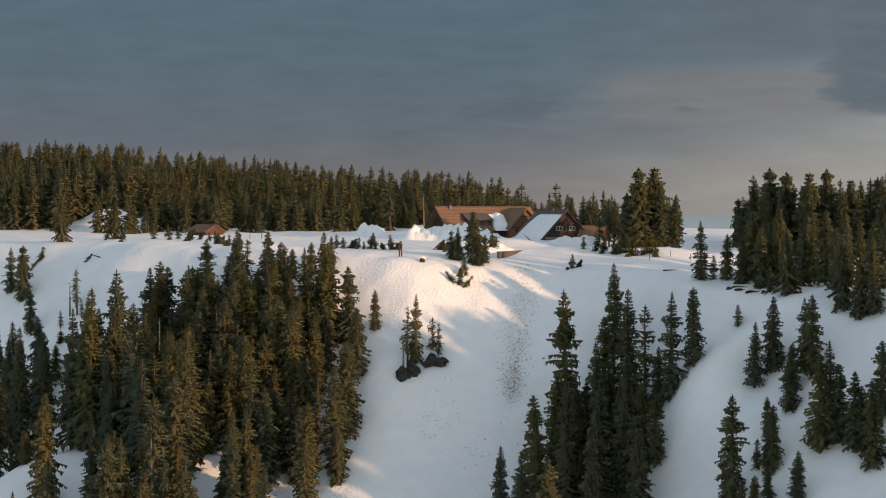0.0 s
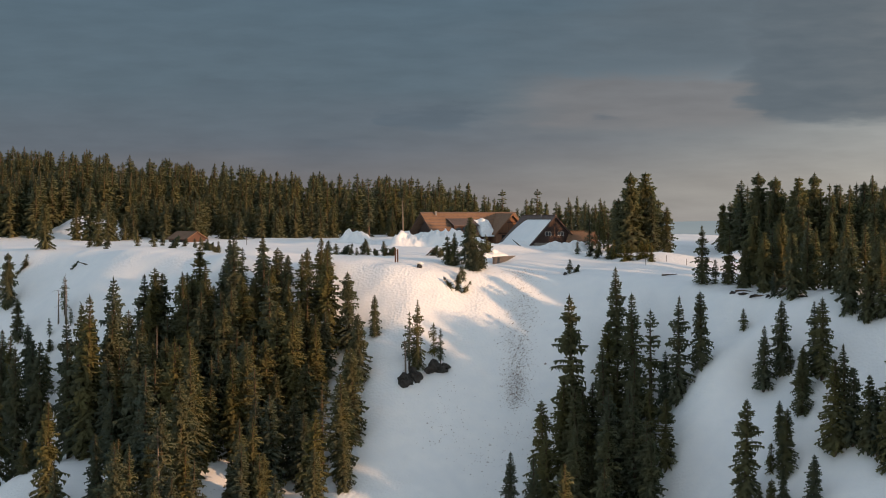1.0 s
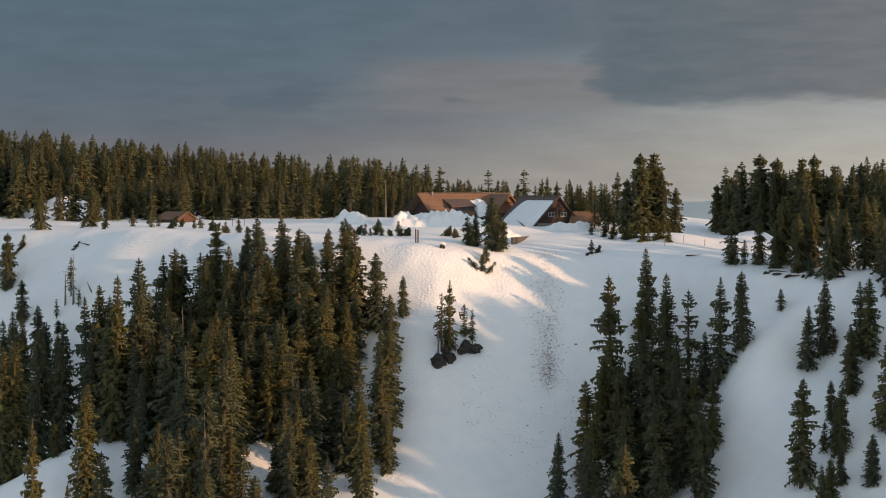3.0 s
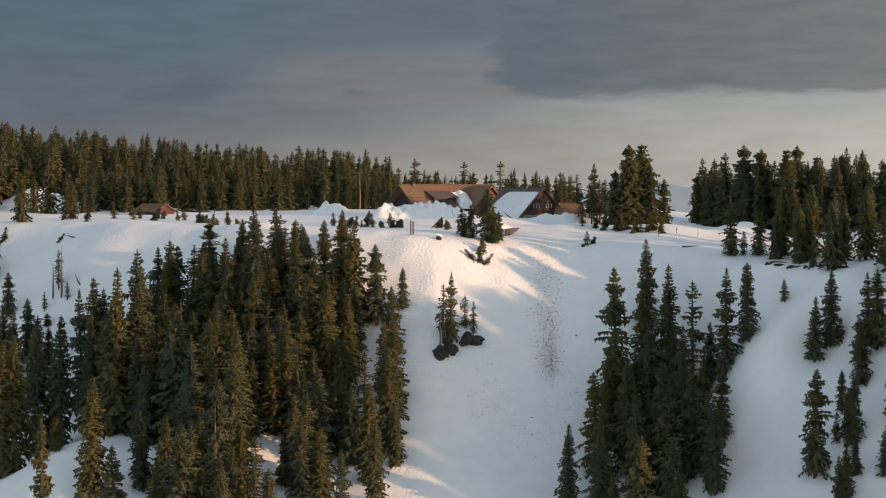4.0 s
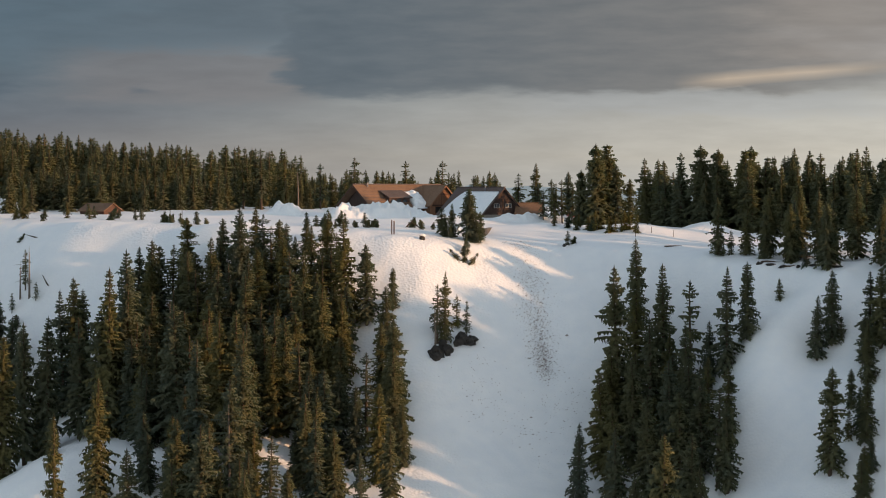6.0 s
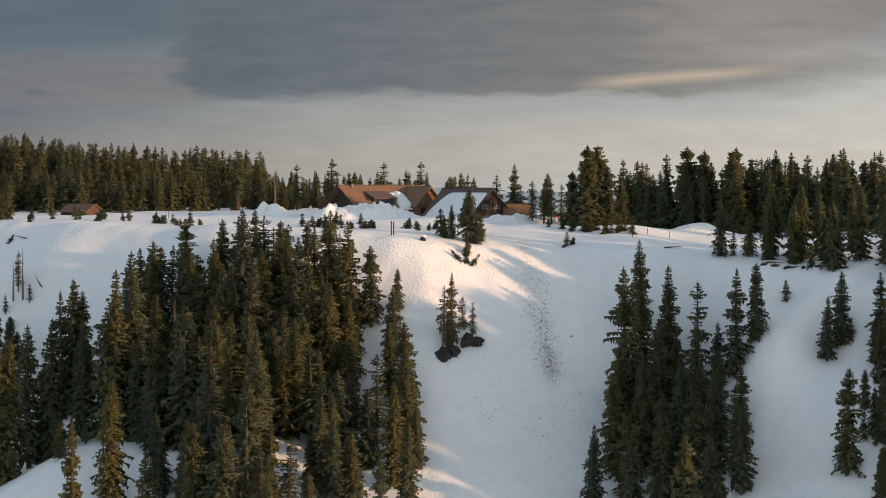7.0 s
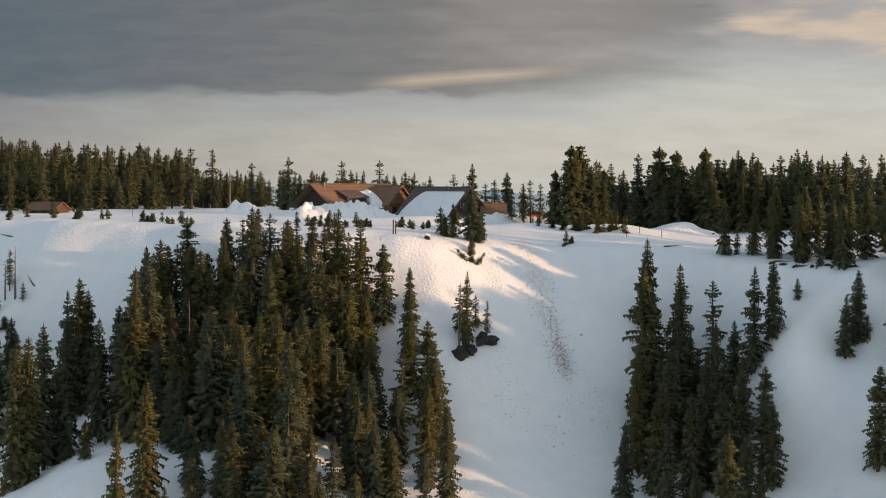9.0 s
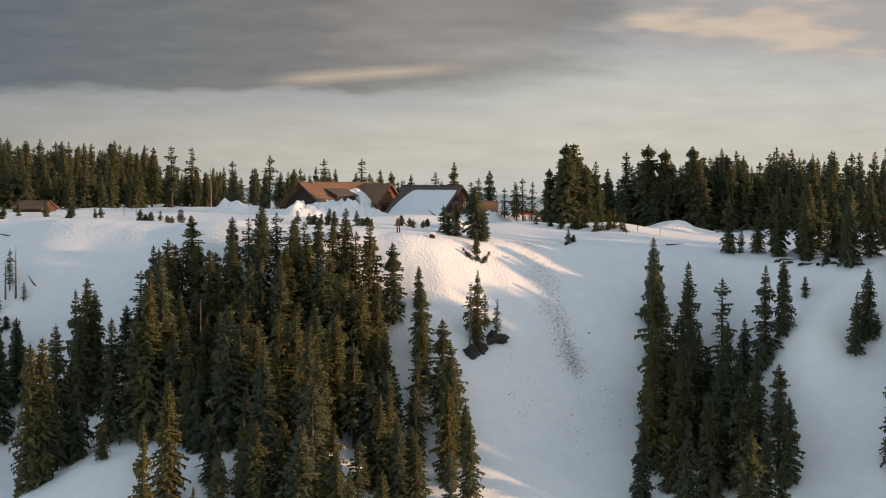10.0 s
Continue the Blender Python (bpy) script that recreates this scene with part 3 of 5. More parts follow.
# stands of trees: x, y, height, crown radius
UPPER = [(-73.0, 22.4, 24.3, 3.1), (-75.0, 18.9, 25.7, 3.3), (-71.4, 23.7, 19.7, 2.6), (-60.2, 23.6, 20.8, 2.7), (-57.2, 22.2, 21.5, 2.8),
    (-55.4, 22.5, 19.1, 2.5), (-51.0, 36.0, 13.0, 1.9), (-44.9, 17.0, 17.8, 2.4), (-43.4, 31.0, 12.7, 1.8), (-39.1, 18.5, 20.3, 2.7),
    (-35.0, 27.0, 13.1, 1.9), (-31.5, 25.0, 12.1, 1.7), (-21.6, 22.0, 14.8, 2.1), (-17.8, 12.5, 21.6, 2.8), (-13.4, 11.6, 16.3, 2.2),
    (-34.9, 10.2, 17.7, 2.4), (-23.4, 9.6, 13.6, 1.9), (-19.7, 8.9, 12.5, 1.8), (-28.0, 17.0, 13.4, 1.9), (-26.0, 12.0, 15.1, 2.1),
    (-9.5, 2.4, 14.5, 2.0)]
LOWER = [(-63.2, -5.5, 32.8, 3.4), (-60.4, 0.8, 26.5, 3.4), (-64.7, -3.4, 24.6, 3.2), (-60.1, 3.8, 33.0, 3.4), (-49.2, -16.8, 26.8, 3.4),
    (-40.4, -22.0, 24.9, 3.2), (-37.2, -22.0, 25.3, 3.3), (-35.3, -36.4, 25.1, 3.2), (-37.2, -43.0, 24.7, 3.2), (-62.0, -34.5, 23.2, 3.0),
    (-67.3, -51.5, 30.5, 2.8), (-53.8, -29.8, 13.2, 1.9), (-47.0, -41.3, 18.2, 2.4), (-41.8, -57.8, 26.2, 3.4), (-40.5, -52.8, 23.4, 3.0),
    (-24.3, -36.2, 17.9, 2.4), (-22.5, -33.9, 17.7, 2.4), (-20.8, -25.6, 19.3, 2.6), (-26.2, -35.4, 10.8, 1.6), (-15.3, -21.8, 15.0, 2.1),
    (-54.5, -51.5, 21.4, 2.8), (-59.2, -57.1, 20.5, 2.7), (-7.9, -12.2, 18.8, 2.5)]
LOWER2 = [(-82.9, -7.5, 27.5, 3.4), (-85.4, -8.0, 27.6, 3.4), (-77.6, 5.0, 17.9, 2.4), (-80.0, 0.0, 28.1, 3.4), (-76.0, 2.0, 27.3, 3.4),
    (-8.0, -22.0, 19.9, 2.6), (-11.0, -32.0, 18.3, 2.5), (-9.0, -42.0, 15.4, 2.1), (-14.0, -50.0, 14.9, 2.1), (-6.5, -27.0, 11.8, 1.7),
    (-30.0, -48.0, 16.2, 2.2), (-34.0, -62.0, 19.5, 2.6)]
RIGHT = [(34.7, -9.5, 32.2, 3.4), (40.9, 14.0, 18.4, 2.5), (45.0, 3.3, 25.9, 3.3), (48.9, -5.9, 25.7, 3.3), (54.9, -14.0, 20.5, 2.7),
    (59.3, -13.0, 14.9, 2.1), (52.2, -10.0, 13.3, 1.9), (30.5, -22.0, 19.5, 2.6), (25.5, -32.0, 15.0, 2.1), (38.3, -56.6, 24.3, 3.1),
    (44.3, -47.0, 18.0, 2.4), (53.7, -27.0, 13.7, 1.9), (36.4, -21.7, 21.8, 2.9), (41.0, -12.0, 25.5, 3.3), (43.0, -24.0, 21.8, 2.9),
    (48.0, -30.0, 20.7, 2.7), (38.0, -33.0, 20.1, 2.7), (52.0, -38.0, 16.7, 2.3), (31.0, -42.0, 19.2, 2.6), (34.0, -52.0, 16.1, 2.2),
    (47.0, -16.0, 23.4, 3.0)]
SLOPE = [(71.2, -20.5, 12.4, 1.8), (74.3, -18.5, 14.1, 2.0), (76.1, -19.2, 4.8, 0.9), (69.0, -46.7, 19.3, 2.6), (75.4, -41.0, 7.8, 1.2),
    (73.2, -41.7, 5.3, 1.0), (72.1, -60.0, 11.8, 1.7), (75.7, -50.0, 7.1, 1.2), (66.9, -3.7, 4.3, 0.9), (74.7, -36.5, 7.7, 1.2),
    (87.5, -43.5, 13.9, 2.2), (90.1, -46.5, 14.0, 2.2), (93.6, -50.5, 15.1, 2.3), (84.4, -44.0, 17.1, 2.6), (86.1, -43.0, 18.1, 2.7),
    (80.7, -24.0, 13.1, 2.1), (78.7, -28.5, 9.0, 1.6), (75.9, -44.0, 12.1, 1.9), (91.6, -47.0, 11.8, 1.9), (73.7, -54.0, 9.0, 1.6),
    (80.8, -52.0, 9.1, 1.6), (82.0, -27.0, 15.1, 2.3), (78.5, -33.0, 11.8, 1.9), (94.8, -41.5, 14.1, 2.2)]
RIMROW = [(57.8, 17.5, 12, 1.7), (60.3, 17.2, 5, 0.9), (63.1, 14.9, 9.5, 1.4), (66.4, 11.2, 9.5, 1.4), (70.4, 5.9, 12, 1.7),
    (72.7, 0.5, 5, 0.9), (76.2, -3.8, 13, 1.8), (79.7, 12.0, 8, 1.3), (77.2, 8.4, 9, 1.4), (87.0, -13.9, 14, 2.0),
    (85.6, -9.3, 12, 1.7), (90.2, -17.3, 11, 1.6), (92.8, -17.7, 15, 2.1), (73.3, 13.7, 15, 2.1), (68.0, 16.8, 14, 2.0),
    (83.1, 3.1, 15, 2.1), (-104.7, 91.8, 11.5, 1.7), (-95.5, 105.2, 9.5, 1.4), (-112.0, 77.0, 11, 1.6), (-107.1, 72.4, 13, 1.8),
    (-99.4, 56.8, 10, 1.5)]
TOP = [(38.2, 77.0, 19.2, 3.5), (41.0, 82.5, 19.2, 3.6), (43.0, 78.0, 14.3, 2.1), (35.0, 81.0, 13.4, 2.0), (46.0, 80.0, 11.3, 1.7),
    (65.9, 106.4, 20.6, 3.4), (69.3, 105.3, 19.9, 3.3), (75.0, 99.0, 19.8, 3.4), (78.6, 112.4, 20.9, 3.4), (83.8, 120.0, 18.0, 2.4),
    (92.8, 132.0, 19.5, 2.6), (95.5, 123.5, 16.8, 2.3), (104.0, 118.0, 18.2, 2.4), (106.0, 132.0, 15.9, 2.2), (90.1, 122.0, 18.0, 2.4),
    (66.0, 99.5, 12.3, 1.8), (59.3, 140.0, 14.5, 2.0), (56.0, 138.0, 12.4, 1.8), (112.0, 120.0, 16.3, 2.2), (120.0, 124.0, 14.9, 2.1),]
BESIDE = [(27.2, 93.0, 8.0, 1.2), (29.6, 91.0, 9.5, 1.3), (31.6, 93.0, 10.5, 1.4), (34.0, 94.0, 9.6, 1.3), (30.2, 96.0, 9.4, 1.3)]
BACK = [(-57.5, 196.6, 12.7, 1.8), (-36.9, 190.8, 14.1, 2.0), (-42.9, 183.0, 14.5, 2.0), (-4.1, 170.0, 11.6, 1.7), (5.3, 168.0, 11.4, 1.7),
    (25.6, 171.0, 9.8, 1.5), (30.0, 168.0, 12.7, 1.8), (-12.0, 172.0, 9.0, 1.4), (-18.0, 176.0, 12.4, 1.8), (-27.0, 182.0, 10.4, 1.5),
    (14.0, 172.0, 8.8, 1.4), (38.0, 160.0, 10.7, 1.6), (20.0, 176.0, 9.0, 1.4), (33.0, 150.0, 8.9, 1.4), (29.0, 140.0, 8.0, 1.3),
    (-48.0, 186.0, 11.4, 1.7)]
spots = []
for stand, place, group in ((UPPER, "at the top of the wooded snow spur", "conifers of the spur wood"), (LOWER, "in the spur wood on steep snow", "conifers of the spur wood"),
                            (LOWER2, "at the edge of the spur wood", "conifers of the spur wood"), (RIGHT, "in the narrow wood beside the gully", "conifers of the gully wood"),
                            (SLOPE, "standing alone on the steep snow slope", "scattered conifers on the slope"), (RIMROW, "on the lip of the snowy rim", "conifers along the rim"),
                            (TOP, "on the snowy flat behind the rim", "conifers on the flat"), (BESIDE, "beside the shed and its drift", "conifers on the flat"), (BACK, "behind the lodge at the forest edge", "conifers behind the lodge")):
    for i, (x, y, h, r) in enumerate(stand):
        spots.append((x, y))
        if h < 6.5:
            kinds = SMALL
        elif stand in (TOP, RIMROW):
            kinds = BROAD if r > 3 else BROAD + TALL[:3]
            r *= 1.14
        elif stand is BESIDE:
            kinds = THIN
        elif stand is BACK:
            kinds = THIN + TALL[:2]
            r *= 1.25
            h += 2.2 if x < 10 else 1.0
        elif i % 7 == 3 and stand is not SLOPE and x > -70:
            kinds = THIN + TALL[:2]
        else:
            kinds = TALL
        wider = 1.0 if x < -70 and y < 30 else 1.25 if stand in (UPPER, LOWER, LOWER2) and y > -25 else 1.10
        plant(kinds, x, y, h, r * wider, place, group)

# more of the woods, known by where their tips stand: x, y, height of the tip
TIPS = [(-91.0, 39.7, 10.1), (-88.5, 47.0, 6.5), (-92.5, 31.0, 8.0), (-87.0, 30.0, 7.0), (-95.5, 36.0, 9.0), (-86.0, 37.0, 4.0), (-90.5, 21.0, 6.0), (-94.0, 24.0, 8.5),
    (-72.4, -17.3, -9.4), (-48.5, -33.6, -7.9), (-41.7, -36.8, -8.0), (-44.4, -28.8, 11.0), (-35.6, -27.9, 9.9), (-28.5, -12.8, 9.1), (-22.4, -1.8, 15.0), (-37.3, 11.4, 12.5),
    (-18.0, 2.2, 12.7), (-10.4, -5.0, 7.7), (-57.2, 19.9, 17.9), (-41.3, -36.5, -5.6), (-22.2, 32.1, 28.3), (-42.0, 31.3, 27.0), (-36.7, 33.9, 29.1), (-60.4, 23.2, 20.8),
    (-69.5, 1.7, 16.5), (-49.6, 35.5, 25.9), (-30.5, 30.5, 25.5), (-26.0, 29.0, 27.0)]
for x, y, top in TIPS:
    if clear_of(x, y, spots, 1.6):
        h = min(24.0, top - ground_at(x, y) + 0.2)
        spots.append((x, y))
        plant(TALL if h > 9 else TALL[:3], x, y, h, 0.115 * h + 0.75, "in the spur wood on steep snow" if x > -80 else "at the foot of the far snow slope", "conifers of the spur wood")

# trees between them
fill_rng = random.Random(21)
SPUR = [(-76, 24), (-60, 30), (-36, 30), (-19, 16), (-15, -4), (-11, -24), (-12, -60), (-50, -62), (-54, -40), (-52, -22), (-62, -6), (-68, 10)]
GULLY = [(33, -12), (40, 6), (46, 4), (53, -12), (54, -30), (52, -60), (32, -62), (27, -40)]
rim_fill = []
CREST = [(-60, 22), (-54, 31), (-36, 30), (-20, 22), (-16, 10), (-32, 4), (-52, 8)]
FLANK = [(-65, 0), (-62, 20), (-48, 22), (-46, -12), (-56, -10)]
LIP = [(65, 17), (74, 24), (98, 24), (98, -12), (88, -5), (78, 3), (70, 11)]
FLAT = [(66, 98), (84, 92), (112, 104), (112, 126), (82, 124)]
for poly, count, gap, place, group in ((SPUR, 96, 2.9, "in the spur wood on steep snow", "conifers of the spur wood"), (CREST, 13, 2.4, "at the top of the wooded snow spur", "conifers of the spur wood"), (FLANK, 11, 2.2, "in the spur wood on steep snow", "conifers of the spur wood"), (GULLY, 20, 3.0, "in the narrow wood beside the gully", "conifers of the gully wood"),
                                       (LIP, 16, 2.6, "on the lip of the snowy rim", "conifers along the rim"), (FLAT, 20, 3.4, "on the snowy flat behind the rim", "conifers on the flat")):
    xs, ys = [p[0] for p in poly], [p[1] for p in poly]
    made = tries = 0
    while made < count and tries < 6000:
        tries += 1
        x, y = fill_rng.uniform(min(xs), max(xs)), fill_rng.uniform(min(ys), max(ys))
        if not inside(x, y, poly) or not clear_of(x, y, spots, gap):
            continue
        if (abs(x + 27) < 2.5 and -50 < y < -25) or (-18 < x < -14 and y < 4) or (y < -20 and fill_rng.random() < 0.86):      # open snow lanes
            continue
        h = fill_rng.uniform(11, 18) if poly is SPUR else fill_rng.uniform(12, 20)
        if poly in (LIP, FLAT):
            h = fill_rng.uniform(10, 14) if poly is LIP else fill_rng.uniform(14, 18)
        elif poly is FLANK or poly is CREST:
            h = fill_rng.uniform(16, 21) if poly is FLANK else fill_rng.uniform(11, 15.5)
        elif y > 8:
            h *= 0.85
        elif poly is SPUR and y > -20:
            h *= 1.2
        spots.append((x, y))
        made += 1
        if poly in (LIP, FLAT):
            rim_fill.append((x, y, h, 0.135 * h + 0.6))
            continue
        plant(THIN if poly is CREST or made % 5 == 0 else TALL, x, y, h, 0.135 * h + 0.6, place, group)

# young growth poking out of the snow along the rim
SAPLINGS = [(-55.1, 67.1, 2.4), (-51.3, 63.0, 3.0), (-48.7, 62.2, 2.2), (-13.5, 50.8, 2.2), (-12.5, 51.8, 3.0), (-11.6, 50.3, 2.0), (-4.1, 57.4, 3.6), (-1.6, 57.5, 2.6),
    (0.6, 55.5, 2.0), (2.1, 59.0, 2.8), (-59.4, 71.4, 3.0), (-58.7, 67.8, 2.4), (-57.6, 67.3, 3.0), (-56.9, 67.2, 2.6), (-53.9, 60.5, 2.2), (-53.1, 60.0, 1.8),
    (-50.9, 61.3, 3.2), (-67.6, 93.7, 2.6), (-66.3, 94.7, 3.0), (-72.8, 101.9, 2.5), (-78.4, 102.5, 3.2), (-26.7, 55.1, 3.2), (-24.6, 52.5, 2.8), (-23.6, 54.8, 3.4),
    (-22.0, 54.1, 3.0), (-19.8, 57.7, 4.0), (-18.2, 57.0, 3.4), (-16.0, 55.4, 2.2)]
SAPLINGS_B = [(-13.9, 53.8, 3.6), (-20.5, 55.0, 2.0), (-1.8, 53.1, 2.2), (2.5, 40.2, 6.0), (8.4, 57.9, 5.5), (7.5, 55.8, 4.5), (6.5, 39.8, 9.5), (28.7, 37.6, 3.2),
    (29.8, 38.1, 2.6), (30.4, 61.1, 3.4), (32.2, 58.7, 4.0), (35.2, 57.1, 4.6), (27.7, 62.7, 3.0), (-97.1, 102.3, 3.0), (-106.9, 82.9, 4.0), (-108.3, 81.3, 3.6),
    (-91.4, 72.5, 3.0), (-88.6, 89.3, 4.0), (-84.6, 102.6, 4.4), (-78.6, 96.1, 4.0), (-73.7, 93.9, 4.6)]
for i, (x, y, h) in enumerate(SAPLINGS + SAPLINGS_B):
    tilt = tree_rng.choice((0, 4, 10, -18, 30, -42))
    if h > 8:
        plant(BROAD, 8.0, 35.4, 11.2, 2.5, "on the lip of the snowy rim", "conifers along the rim")
    else:
        plant(SMALL, x, y, h, 0.19 * h + 0.25, "poking out of the rim snow", "saplings along the rim", lean=(tilt, -tilt * 0.5))
for i in range(16):
    x, y = 34.5 + 0.72 * i + fill_rng.uniform(-0.8, 0.8), 57 - 0.30 * i + fill_rng.uniform(-2.5, 3.0)
    plant(YOUNG, x, y, fill_rng.uniform(2.6, 5.2), 0.75, "in a row beneath taller trees", "young trees on the flat")
# three small trees bent apart by the snow, below the rim
for x, y, h, lx, ly in ((6.6, 26.6, 3.6, 0, 2), (5.6, 26.4, 3.4, -8, -38), (7.6, 26.4, 3.2, -6, 36), (6.4, 28.6, 3.6, 0, 10), (7.4, 29.6, 4.4, 0, -6)):
    plant(SMALL, x, y, h, 0.75, "bent by creeping snow below the rim", "bent trees below the rim", lean=(lx, ly))
for x, y, h, r in ((4.2, 36.6, 7.4, 1.35), (10.2, 36.0, 6.4, 1.3), (9.4, 33.8, 5.2, 1.3), (2.8, 37.6, 4.6, 1.0)):
    plant(TALL, x, y, h, r, "on the lip of the snowy rim", "conifers along the rim")
# a narrow one on the bare slope, by the dead poles
for x, y, h in ((-87.6, 54.5, 9.0), (-84.8, 50.5, 4.2), (-90.0, 51.0, 4.6)):
    plant(THIN, x, y, h, 0.10 * h + 0.3, "standing by bleached poles on the slope", "scattered conifers on the slope")
# the group on the rocks
for kinds, x, y, h, r in ((TALL, 1.9, 4.2, 14.2, 1.75), (THIN, 0.5, 3.6, 12.0, 1.6), (THIN, 6.4, 6.0, 7.8, 1.0), (YOUNG, 4.6, 8.6, 6.4, 1.0), (TALL, -8.2, 12.2, 8.8, 1.35)):
    plant(kinds, x, y, h, r, "growing by the rock outcrop", "trees by the outcrop")


def snag(x, y, h, label):
    """A dead standing trunk with broken grey limbs."""
    rng = random.Random(int(abs(x) * 10))
    ob = thing("dead_tree", (x, y, ground_at(x, y) - 0.3), label, "dead tree", "standing dead trees", turn=rng.uniform(0, 360))
    tv, tf = trunk_arrays(int(h * 7), high=h, thick=0.16 + 0.008 * h, twigs=0)
    part("trunk", mesh("trunk", tv, tf, DEADWOOD), ob)
    for i in range(int(8 + h)):
        z, a, ln = rng.uniform(0.2, 0.97) * h, rng.uniform(0, 6.28), rng.uniform(0.5, 1.7)
        pts, w = [], 0.05
        for t in (0, 0.5, 1.0):
            c = Vector((math.cos(a) * ln * t, math.sin(a) * ln * t, z + 0.25 * ln * t - 0.5 * ln * t * t))
            s = Vector((-math.sin(a), math.cos(a), 0)) * w * (1.05 - t)
            pts += [c + s, c - s, c + Vector((0, 0, w * (1.05 - t)))]
        faces = [(k + i0, k + (i0 + 1) % 3, k + 3 + (i0 + 1) % 3, k + 3 + i0) for k in (0, 3) for i0 in range(3)]
        part("limb", mesh("limb", pts, faces, DEADWOOD), ob)


for x, y, h in ((-37.4, -44.5, 21), (-52.2, 6.2, 19), (0.0, 1.6, 8.2), (-86.4, 52.0, 11.5), (-88.5, 53.0, 8), (38.0, -57.5, 11), (-130, 160, 13), (-33, 180, 11)):
    snag(x, y, h, "bleached dead conifer trunk with broken limbs" if h > 9 else "thin dead conifer leaning over the snow")


def woods(name, trees, label):
    """Far stands, joined: nobody could count them."""
    vs, fs, ns, idx, base = [], [], [], [], 0
    rng = np.random.RandomState(len(trees))
    for x, y, h, r in trees:
        cv, cf, cn, tv, tf, tn = FAR[rng.randint(len(FAR))]
        a, k = rng.uniform(0, 6.28), h / 20.0
        rot = np.array([[math.cos(a), -math.sin(a), 0], [math.sin(a), math.cos(a), 0], [0, 0, 1]])
        at = np.array([x, y, ground_at(x, y) - 0.3])
        for pv, pf, pn, m in ((cv, cf, cn, 0), (tv, tf, tn, 1)):
            w = pv @ rot.T * np.array([r / 2.9, r / 2.9, k]) + at
            vs.append(w)
            ns.append(pn @ rot.T)
            fs.append(pf + base)
            idx.append(np.full(len(pf), m))
            base += len(w)
    me = bpy.data.meshes.new(name)
    me.from_pydata(np.concatenate(vs).tolist(), [], np.concatenate(fs).tolist())
    me.materials.append(NEEDLE)
    me.materials.append(BARK)
    me.polygons.foreach_set("material_index", np.concatenate(idx).astype(np.int32))
    me.polygons.foreach_set("use_smooth", np.ones(len(me.polygons), dtype=bool))
    me.update()
    me.normals_split_custom_set_from_vertices(np.concatenate(ns).tolist())
    tagged(new(name, me), label, "woods", kind="stuff")


wood_rng = random.Random(5)
deep, taken = [], []
tries = 0
while len(deep) < 1050 and tries < 40000:
    tries += 1
    x, y = wood_rng.uniform(-270, -20), wood_rng.uniform(138, 430)
    front = np.interp(x, [-270, -200, -130, -95, -75, -45, -20], [200, 178, 146, 140, 146, 172, 230])
    if y < front or x > -47 + (y - 200) * 0.09 or wood_rng.random() > math.exp(-(y - front) / 130):
        continue
    if not clear_of(x, y, taken[-300:], 2.5) or math.hypot(x + 115, y - 158) < 13:
        continue
    taken.append((x, y))
    h = wood_rng.uniform(13.0, 17.8) * (1.0 if wood_rng.random() < 0.8 else 0.7)
    if x > -105 and y < front + 55:
        h *= 0.67 if x < -78 else 0.62
    deep.append((x, y, h, 0.15 * h + 0.9))
for k in range(36):
    x = wood_rng.uniform(-52, 44)
    deep.append((x, 176 - 0.15 * x + wood_rng.uniform(0, 26), wood_rng.uniform(6, 10.5), wood_rng.uniform(1.4, 2.0)))
for k in range(80):
    x = wood_rng.uniform(-48, 24)
    deep.append((x, wood_rng.uniform(212, 290), wood_rng.uniform(8, 11.5), wood_rng.uniform(1.6, 2.3)))
woods("far_woods", deep, "dense dark conifer forest behind the snowy flat")
side = list(rim_fill)
tries = 0
while len(side) < 240 and tries < 20000:
    tries += 1
    x, y = 58 + 172 * wood_rng.random() ** 1.6, wood_rng.uniform(-60, 170)
    if inside(x, y, [(58, 112), (66, 96), (84, 88), (98, 60), (106, 40), (230, 60), (230, 170), (58, 165)]) and clear_of(x, y, taken[-160:], 4.4):
        taken.append((x, y))
        h = wood_rng.uniform(12, 19)
        side.append((x, y, h, 0.16 * h + 0.7))
for k in range(110):            # unseen trees on the added spur, out towards the sun, to block its light
    p, q = wood_rng.uniform(-24, 46), wood_rng.uniform(-12, 12)
    side.append((130 + 0.49 * p + 0.87 * q, -86 + 0.87 * p - 0.49 * q, wood_rng.uniform(12, 16), wood_rng.uniform(1.9, 3.0)))
woods("rim_woods", side, "dark conifer forest running on along the rim, with unseen shade trees on a spur")


# ---------------------------------------------------------------- rocks, logs, debris
def boulder(name, x, y, size, seed, label, mat=ROCK, dz=0.0, group=""):
    bm = bmesh.new()
    bmesh.ops.create_icosphere(bm, subdivisions=3, radius=1.0)
    for v in bm.verts:
        p = v.co.copy()
        n1, n2 = noise.noise(p * 1.2 + Vector((seed, 0, 0))), noise.noise(p * 2.6 + Vector((0, seed, 0)))
        k = 0.85 + 0.55 * n1 - 0.55 * abs(n2) + 0.10 * noise.noise(p * 6 + Vector((0, 0, seed)))
        q = p * k
        v.co = Vector((q.x * size[0], q.y * size[1], q.z * size[2]))
    me = bpy.data.meshes.new(name)
    bm.to_mesh(me)
    bm.free()
    me.materials.append(mat)
    ob = new(name, me)
    ob.matrix_world = pose(x, y, ground_at(x, y) + dz, 0, 0, seed * 37)
    return tagged(ob, label, "rock", group)


